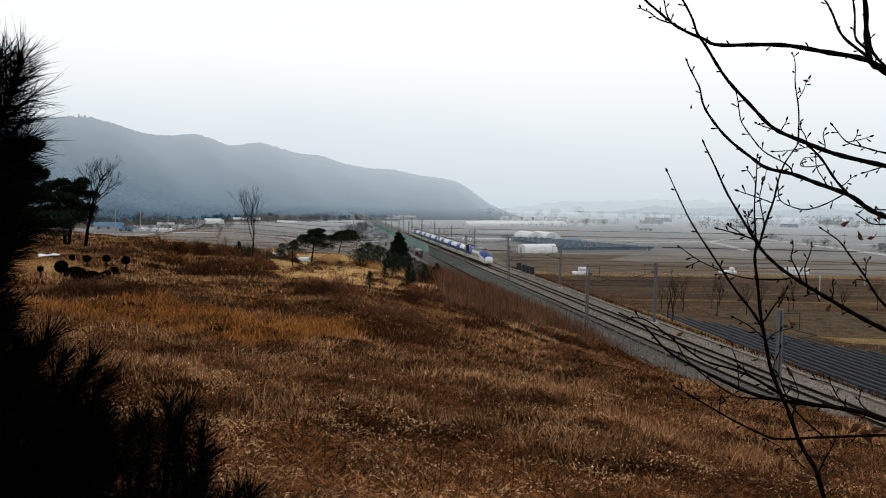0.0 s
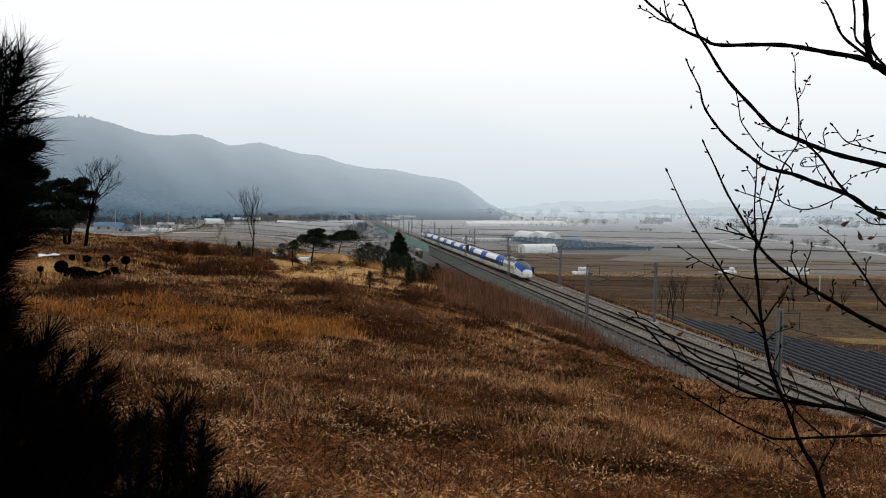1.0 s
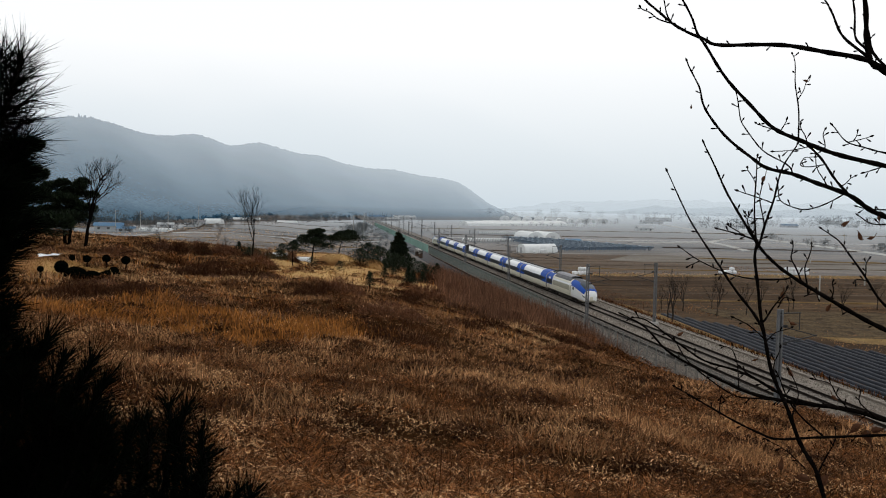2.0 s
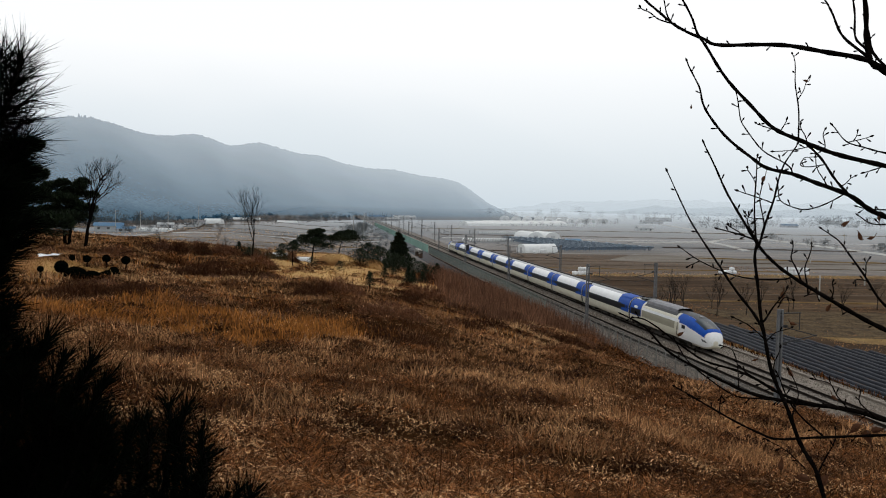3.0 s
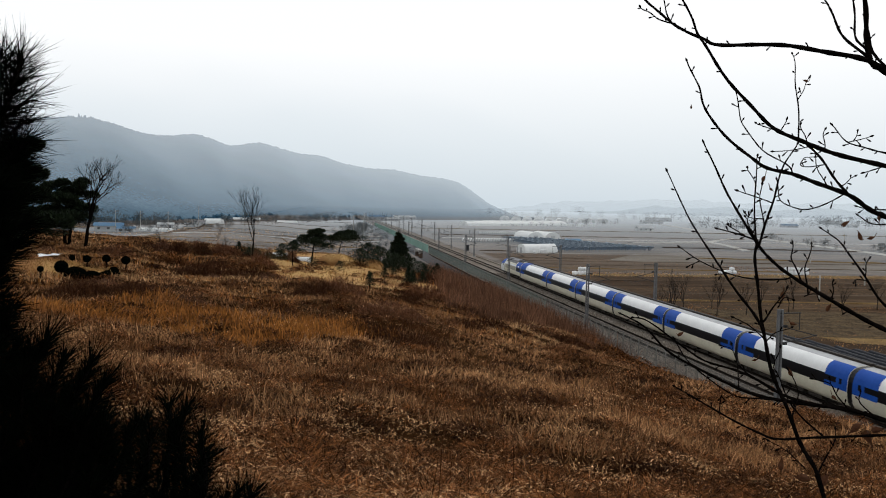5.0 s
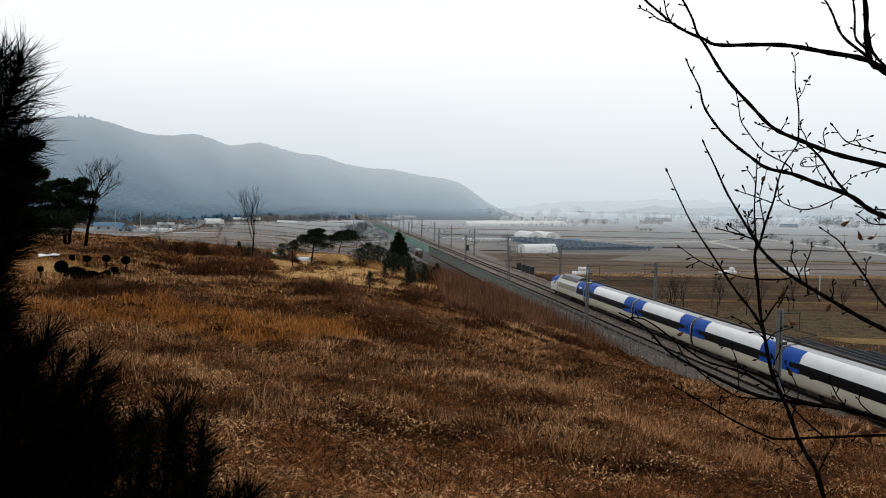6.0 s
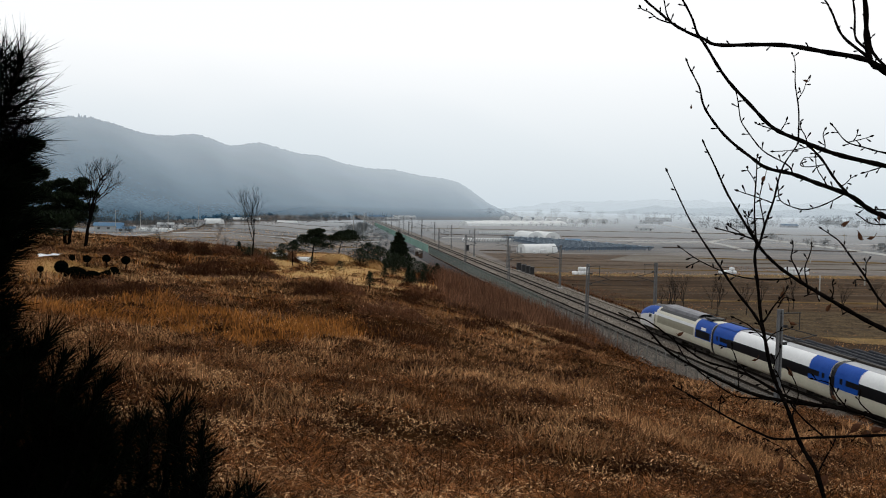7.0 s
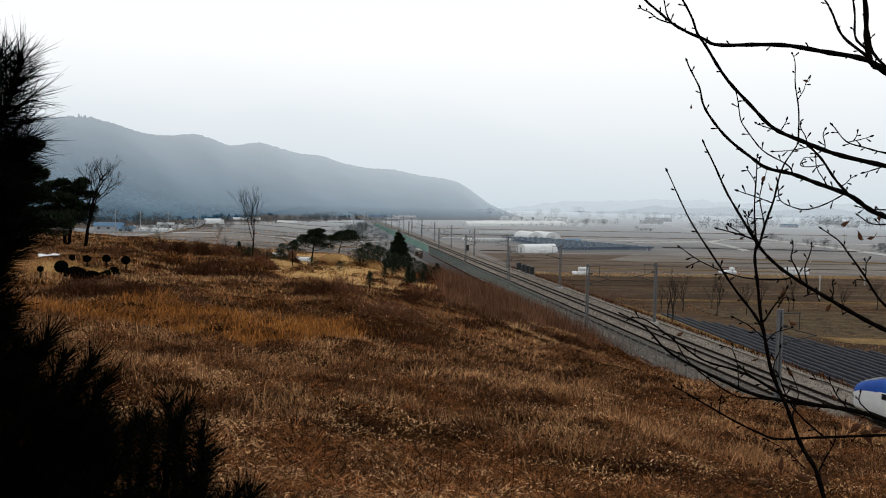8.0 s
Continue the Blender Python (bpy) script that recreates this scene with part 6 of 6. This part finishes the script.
def tree_beside_the_viewpoint():
    t = thing("bare_tree", axes(2.3, 1.357, -2.0), "bare deciduous tree reaching dark budded branches across the view", "tree", "bare trees by the viewpoint")
    limb(t, "trunk", [(0.02, -0.4), (0.0, 0.6), (0.03, 1.6), (0.0, 2.6), (0.05, 3.6)], 0.05, 0.02, 0.0)
    limb(t, "limb", [(0.0, 2.356), (-0.198, 2.427), (-0.291, 2.473), (-0.383, 2.495), (-0.482, 2.51), (-0.582, 2.514), (-0.674, 2.515), (-0.71, 2.532), (-0.781, 2.569), (-0.837, 2.615), (-0.866, 2.655)], 0.0078, 0.0023, 0)
    limb(t, "twig", [(-0.773, 2.566), (-0.815, 2.582), (-0.841, 2.601), (-0.856, 2.614)], 0.0021, 0.0013, 0.02)
    limb(t, "twig", [(-0.773, 2.562), (-0.792, 2.597), (-0.801, 2.646)], 0.0021, 0.0014, 0.02)
    limb(t, "limb", [(0.0, 2.143), (-0.171, 2.186), (-0.247, 2.207), (-0.358, 2.235), (-0.444, 2.263), (-0.516, 2.295), (-0.573, 2.34), (-0.63, 2.403), (-0.688, 2.48), (-0.717, 2.528), (-0.738, 2.57), (-0.767, 2.632)], 0.0071, 0.0023, -0.03)
    limb(t, "limb", [(-0.17, 2.399), (-0.244, 2.449), (-0.284, 2.473), (-0.289, 2.541), (-0.298, 2.626), (-0.302, 2.683)], 0.0085, 0.0057, 0)
    limb(t, "branch", [(-0.284, 2.477), (-0.338, 2.528), (-0.37, 2.587), (-0.395, 2.646)], 0.0043, 0.002, 0.02)
    limb(t, "branch", [(-0.291, 2.498), (-0.319, 2.524), (-0.332, 2.578), (-0.34, 2.646)], 0.0035, 0.0021, -0.03)
    limb(t, "branch", [(-0.244, 2.453), (-0.261, 2.501), (-0.269, 2.567)], 0.0043, 0.0028, 0.05)
    limb(t, "limb", [(0.0, 1.959), (-0.168, 2.044), (-0.241, 2.08), (-0.279, 2.101), (-0.335, 2.137), (-0.405, 2.166), (-0.475, 2.19), (-0.532, 2.206), (-0.574, 2.231), (-0.63, 2.282), (-0.675, 2.332), (-0.693, 2.376), (-0.706, 2.42), (-0.732, 2.482)], 0.0078, 0.0017, 0.04)
    limb(t, "twig", [(-0.475, 2.189), (-0.5, 2.213), (-0.56, 2.248), (-0.606, 2.296), (-0.623, 2.336), (-0.638, 2.39)], 0.002, 0.0013, -0.05)
    limb(t, "branch", [(-0.34, 2.136), (-0.355, 2.158), (-0.397, 2.214), (-0.437, 2.26)], 0.0037, 0.0028, 0.0)
    limb(t, "twig", [(-0.39, 2.158), (-0.401, 2.195), (-0.4, 2.241)], 0.0017, 0.0011, 0.05)
    limb(t, "twig", [(-0.352, 2.136), (-0.416, 2.106), (-0.463, 2.098), (-0.507, 2.11), (-0.531, 2.133), (-0.538, 2.17)], 0.0018, 0.0013, -0.06)
    limb(t, "twig", [(-0.142, 2.221), (-0.238, 2.244), (-0.286, 2.257), (-0.324, 2.276), (-0.359, 2.318)], 0.0028, 0.0014, 0.05)
    limb(t, "twig", [(-0.34, 2.268), (-0.293, 2.279), (-0.274, 2.285)], 0.0014, 0.001, 0.02)
    limb(t, "twig", [(-0.326, 2.271), (-0.312, 2.297)], 0.0014, 0.001, 0)
    limb(t, "twig", [(-0.44, 2.263), (-0.451, 2.292), (-0.457, 2.314)], 0.0017, 0.0011, 0)
    limb(t, "twig", [(-0.461, 2.274), (-0.459, 2.373), (-0.458, 2.448), (-0.458, 2.502)], 0.0021, 0.0011, 0.05)
    limb(t, "twig", [(-0.465, 2.373), (-0.444, 2.408), (-0.429, 2.434)], 0.0013, 0.0009, 0.02)
    limb(t, "twig", [(-0.511, 2.297), (-0.548, 2.31), (-0.557, 2.321)], 0.0017, 0.0011, 0.03)
    limb(t, "twig", [(-0.504, 2.3), (-0.494, 2.325)], 0.0016, 0.0011, 0.0)
    limb(t, "twig", [(-0.426, 2.26), (-0.464, 2.252), (-0.503, 2.252)], 0.0017, 0.001, 0.06)
    limb(t, "twig", [(-0.397, 2.243), (-0.399, 2.278), (-0.397, 2.3)], 0.0017, 0.0011, 0)
    limb(t, "twig", [(-0.244, 2.21), (-0.27, 2.199), (-0.287, 2.194)], 0.002, 0.0013, 0.03)
    limb(t, "twig", [(-0.397, 2.212), (-0.437, 2.207), (-0.452, 2.216), (-0.438, 2.232), (-0.413, 2.234)], 0.0016, 0.001, 0.03)
    limb(t, "twig", [(-0.244, 2.098), (-0.277, 2.101), (-0.304, 2.108)], 0.0018, 0.0013, 0.03)
    limb(t, "twig", [(-0.244, 2.061), (-0.27, 2.064), (-0.301, 2.085)], 0.0021, 0.0013, 0.03)
    limb(t, "twig", [(-0.355, 2.158), (-0.333, 2.175), (-0.323, 2.183)], 0.0014, 0.001, 0)
    limb(t, "limb", [(0.0, 1.646), (-0.172, 1.761), (-0.248, 1.796), (-0.304, 1.825), (-0.384, 1.868), (-0.463, 1.917), (-0.528, 1.959), (-0.565, 1.999), (-0.608, 2.057), (-0.651, 2.134), (-0.688, 2.203), (-0.714, 2.263)], 0.0071, 0.0017, -0.05)
    limb(t, "twig", [(-0.482, 1.935), (-0.494, 1.924), (-0.562, 1.923), (-0.631, 1.937), (-0.701, 1.97), (-0.752, 2.004)], 0.0023, 0.0013, 0.04)
    limb(t, "twig", [(-0.639, 1.938), (-0.67, 1.936)], 0.0014, 0.001, 0)
    limb(t, "twig", [(-0.71, 1.97), (-0.741, 1.956)], 0.0014, 0.001, 0)
    limb(t, "twig", [(-0.454, 1.916), (-0.474, 1.959), (-0.48, 1.987), (-0.477, 2.016)], 0.0024, 0.0014, 0.0)
    limb(t, "twig", [(-0.447, 1.881), (-0.422, 1.887), (-0.375, 1.877)], 0.0017, 0.0011, 0.02)
    limb(t, "twig", [(-0.437, 1.885), (-0.439, 1.93), (-0.427, 1.973), (-0.408, 2.013)], 0.0021, 0.0013, 0.05)
    limb(t, "twig", [(-0.383, 1.871), (-0.37, 1.902), (-0.369, 1.918)], 0.002, 0.0013, 0.02)
    limb(t, "twig", [(-0.142, 1.774), (-0.241, 1.859), (-0.292, 1.93), (-0.325, 1.987), (-0.356, 2.023), (-0.39, 2.052)], 0.0037, 0.0014, 0.03)
    limb(t, "twig", [(-0.298, 1.93), (-0.291, 1.959), (-0.287, 1.976)], 0.0017, 0.0011, 0)
    limb(t, "twig", [(-0.291, 1.919), (-0.312, 1.923), (-0.326, 1.916)], 0.0016, 0.0011, 0)
    limb(t, "limb", [(0.0, 1.49), (-0.153, 1.539), (-0.239, 1.567), (-0.334, 1.594), (-0.446, 1.608), (-0.559, 1.628), (-0.629, 1.656), (-0.714, 1.699), (-0.785, 1.741), (-0.842, 1.802), (-0.899, 1.833)], 0.0071, 0.0017, 0.05)
    limb(t, "branch", [(-0.34, 1.595), (-0.485, 1.626), (-0.573, 1.674), (-0.631, 1.699), (-0.704, 1.721), (-0.762, 1.757), (-0.847, 1.82), (-0.89, 1.832)], 0.0043, 0.0014, -0.05)
    limb(t, "twig", [(-0.454, 1.615), (-0.566, 1.624), (-0.621, 1.63), (-0.705, 1.687), (-0.739, 1.722), (-0.769, 1.771)], 0.0024, 0.0014, 0.03)
    limb(t, "twig", [(-0.61, 1.646), (-0.612, 1.701), (-0.617, 1.742), (-0.643, 1.752)], 0.0017, 0.0011, 0.05)
    limb(t, "branch", [(0.0, 1.526), (-0.171, 1.536), (-0.246, 1.534), (-0.4, 1.527), (-0.515, 1.524), (-0.572, 1.542), (-0.643, 1.578), (-0.729, 1.628), (-0.779, 1.657)], 0.0043, 0.0018, -0.02)
    limb(t, "twig", [(-0.397, 1.526), (-0.449, 1.573), (-0.484, 1.628), (-0.503, 1.684)], 0.0026, 0.0014, 0.04)
    limb(t, "twig", [(-0.66, 1.583), (-0.658, 1.632), (-0.661, 1.621)], 0.0016, 0.001, 0)
    limb(t, "twig", [(-0.71, 1.624), (-0.755, 1.624)], 0.0016, 0.001, 0)
    limb(t, "twig", [(-0.34, 1.597), (-0.357, 1.624), (-0.375, 1.658), (-0.413, 1.668)], 0.0021, 0.0011, 0.03)
    limb(t, "twig", [(-0.269, 1.575), (-0.298, 1.608), (-0.296, 1.635)], 0.0023, 0.0013, 0.03)

    for u, v, s, a in (
            (-0.732, 2.359, 0.013, 0),
            (-0.445, 2.424, 0.017, 77),
            (-0.551, 2.173, 0.023, 154),
            (-0.529, 2.149, 0.015, 231),
            (-0.341, 2.065, 0.026, 308),
            (-0.307, 2.035, 0.028, 25),
            (-0.282, 2.027, 0.021, 102),
            (-0.501, 1.879, 0.026, 179),
            (-0.473, 1.811, 0.021, 256),
            (-0.384, 1.854, 0.026, 333),
            (-0.529, 1.65, 0.028, 50),
            (-0.321, 1.544, 0.043, 127),
            (-0.282, 1.52, 0.049, 204),
            (-0.258, 1.544, 0.038, 281),
            (-0.504, 1.46, 0.036, 358),
            (-0.455, 1.424, 0.047, 75),
            (-0.399, 1.407, 0.049, 152),
            (-0.37, 1.624, 0.021, 229),
            (-0.757, 1.787, 0.021, 306),
            (-0.483, 1.692, 0.026, 23),
            (-0.574, 1.72, 0.015, 100),
            (-0.258, 2.075, 0.021, 177)):
        leaf(t, u, v, s, a)


sapling_on_the_edge()
tree_beside_the_viewpoint()


def pine_shoot(t, base, tip, needles, ln, rn, q=0.9):
    """A pine shoot: a bark stem with long needles sweeping towards its tip."""
    b, e = np.array(base), np.array(tip)
    d = (e - b) / np.linalg.norm(e - b)
    side = np.cross(d, [0, 0, 1.0])
    side /= np.linalg.norm(side)
    up = np.cross(side, d)
    stem = part("shoot", Geo().tube([tuple(b), tuple((b + e) / 2 + 0.01 * side), tuple(e)], [0.006, 0.005, 0.003], 6), GRASS["bark"], t)
    u = rn.uniform(0.0, 1, needles) ** 0.8
    a = rn.uniform(0, 2 * np.pi, needles)
    spread = np.radians(rn.uniform(18, 68, needles)) * (1.15 - 0.55 * u) * q
    root = b + (e - b) * u[:, None]
    dr = d * np.cos(spread)[:, None] + (side * np.cos(a)[:, None] + up * np.sin(a)[:, None]) * np.sin(spread)[:, None]
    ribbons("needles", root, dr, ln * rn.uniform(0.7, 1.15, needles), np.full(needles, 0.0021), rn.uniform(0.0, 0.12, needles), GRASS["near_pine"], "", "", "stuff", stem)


def near_pine():
    t = thing("pine_sapling", axes(2.4, -1.28, -1.75), "near pine with dark shaggy needle shoots beside the viewpoint", "tree")
    rn = np.random.default_rng(3)
    part("trunk", Geo().tube([(0, -0.3, 0), (0.0, 0.6, 0.02), (-0.02, 1.4, 0), (0.03, 2.0, 0.0)], [0.045, 0.04, 0.03, 0.014], 8), GRASS["bark"], t)
    # leader and its whorl
    for bx, by, tx, ty, n in ((0.07, 2.0, 0.195, 2.24, 420), (0.06, 2.0, 0.165, 2.20, 260), (0.03, 2.0, 0.14, 2.24, 330), (0.0, 2.0, 0.10, 2.22, 300), (0.02, 1.96, 0.15, 2.10, 300), (0.04, 1.95, 0.16, 2.04, 260), (0.02, 1.88, 0.15, 1.98, 240), (0.0, 1.85, 0.10, 2.10, 240)):
        pine_shoot(t, (bx, by, 0), (tx, ty, rn.uniform(-0.05, 0.05)), n, 0.105, rn, 1.35)
    for tx, ty in ((0.20, 2.15), (0.19, 2.09), (0.20, 2.04), (0.17, 1.99), (0.12, 2.26), (0.06, 2.25)):
        pine_shoot(t, (0.03, ty - 0.12, 0), (tx, ty, rn.uniform(-0.05, 0.05)), 150, 0.11, rn, 1.5)
    # dark middle boughs
    for k in range(30):
        u = k / 29
        x, y = 0.09 + 0.10 * abs(math.sin(5.5 * u)) - 0.05 * rn.uniform(), 1.30 + 0.66 * u
        pine_shoot(t, (x - 0.16, y - 0.12, rn.uniform(-0.1, 0.1)), (x, y, rn.uniform(-0.15, 0.15)), 420, 0.085, rn, 1.1)
    # wide lower skirt
    for k in range(40):
        x, y = rn.uniform(0.08, 0.36), rn.uniform(0.75, 1.32)
        pine_shoot(t, (x - 0.05, y - 0.18, rn.uniform(-0.1, 0.1)), (x, y, rn.uniform(-0.1, 0.1)), 380, 0.085, rn, 1.3)
    for k in range(95):
        y = rn.uniform(0.50, 1.44)
        x = rn.uniform(0.0, 0.37)
        pine_shoot(t, (x - 0.08, y - 0.20, rn.uniform(-0.1, 0.1)), (x, y, rn.uniform(-0.2, 0.2)), 420, 0.085, rn, 1.1)
    for x, y in ((0.24, 1.52), (0.30, 1.47), (0.16, 1.50), (0.36, 1.46), (0.39, 1.40), (0.41, 1.28), (0.40, 1.15), (0.39, 1.05), (0.10, 1.52), (0.37, 0.95), (0.20, 1.47)):
        pine_shoot(t, (x - 0.10, y - 0.20, 0), (x, y, rn.uniform(-0.05, 0.05)), 520, 0.09, rn, 1.15)
    # side shoots rising from a low bough
    for x, y in ((0.55, 1.34), (0.60, 1.33), (0.52, 1.27), (0.64, 1.27), (0.50, 1.18), (0.57, 1.22), (0.62, 1.14), (0.54, 1.12), (0.60, 1.04), (0.66, 1.10), (0.52, 1.0), (0.74, 1.11), (0.77, 1.04), (0.70, 1.02), (0.58, 1.28), (0.56, 1.17), (0.65, 1.20), (0.60, 0.95), (0.48, 1.06)):
        pine_shoot(t, (x - rn.uniform(-0.04, 0.08), y - 0.17, 0), (x, y, rn.uniform(-0.05, 0.05)), 300, 0.085, rn, 1.5)
    for k in range(60):
        x, y = ((0.37 + 0.10 * rn.uniform(), 1.30 - 0.55 * rn.uniform()), (0.62 + 0.17 * rn.uniform(), 1.19 - 0.35 * rn.uniform()), (0.44 + 0.2 * rn.uniform(), 1.12 - 0.3 * rn.uniform()))[k % 3]
        pine_shoot(t, (x - rn.uniform(-0.04, 0.08), y - 0.17, 0), (x, y, rn.uniform(-0.08, 0.08)), 300, 0.085, rn, 1.4)
    for x, y in ((0.45, 0.86), (0.56, 0.88), (0.64, 0.86), (0.70, 0.9)):
        part("bough", Geo().tube([(0.0, 0.55, 0.0), (x * 0.5, y * 0.72 + 0.05, 0.01), (x, y, 0.0)], [0.02, 0.014, 0.007], 6), GRASS["bark"], t)


near_pine()


def motions():
    """The train runs towards the camera, gaining a little speed."""
    walk(train, [(k / 10, pose(TRACK_FAR, 220.7 - 43.52 * k / 10 - 0.17 * (k / 10) ** 2, 0)) for k in range(81)])


motions()
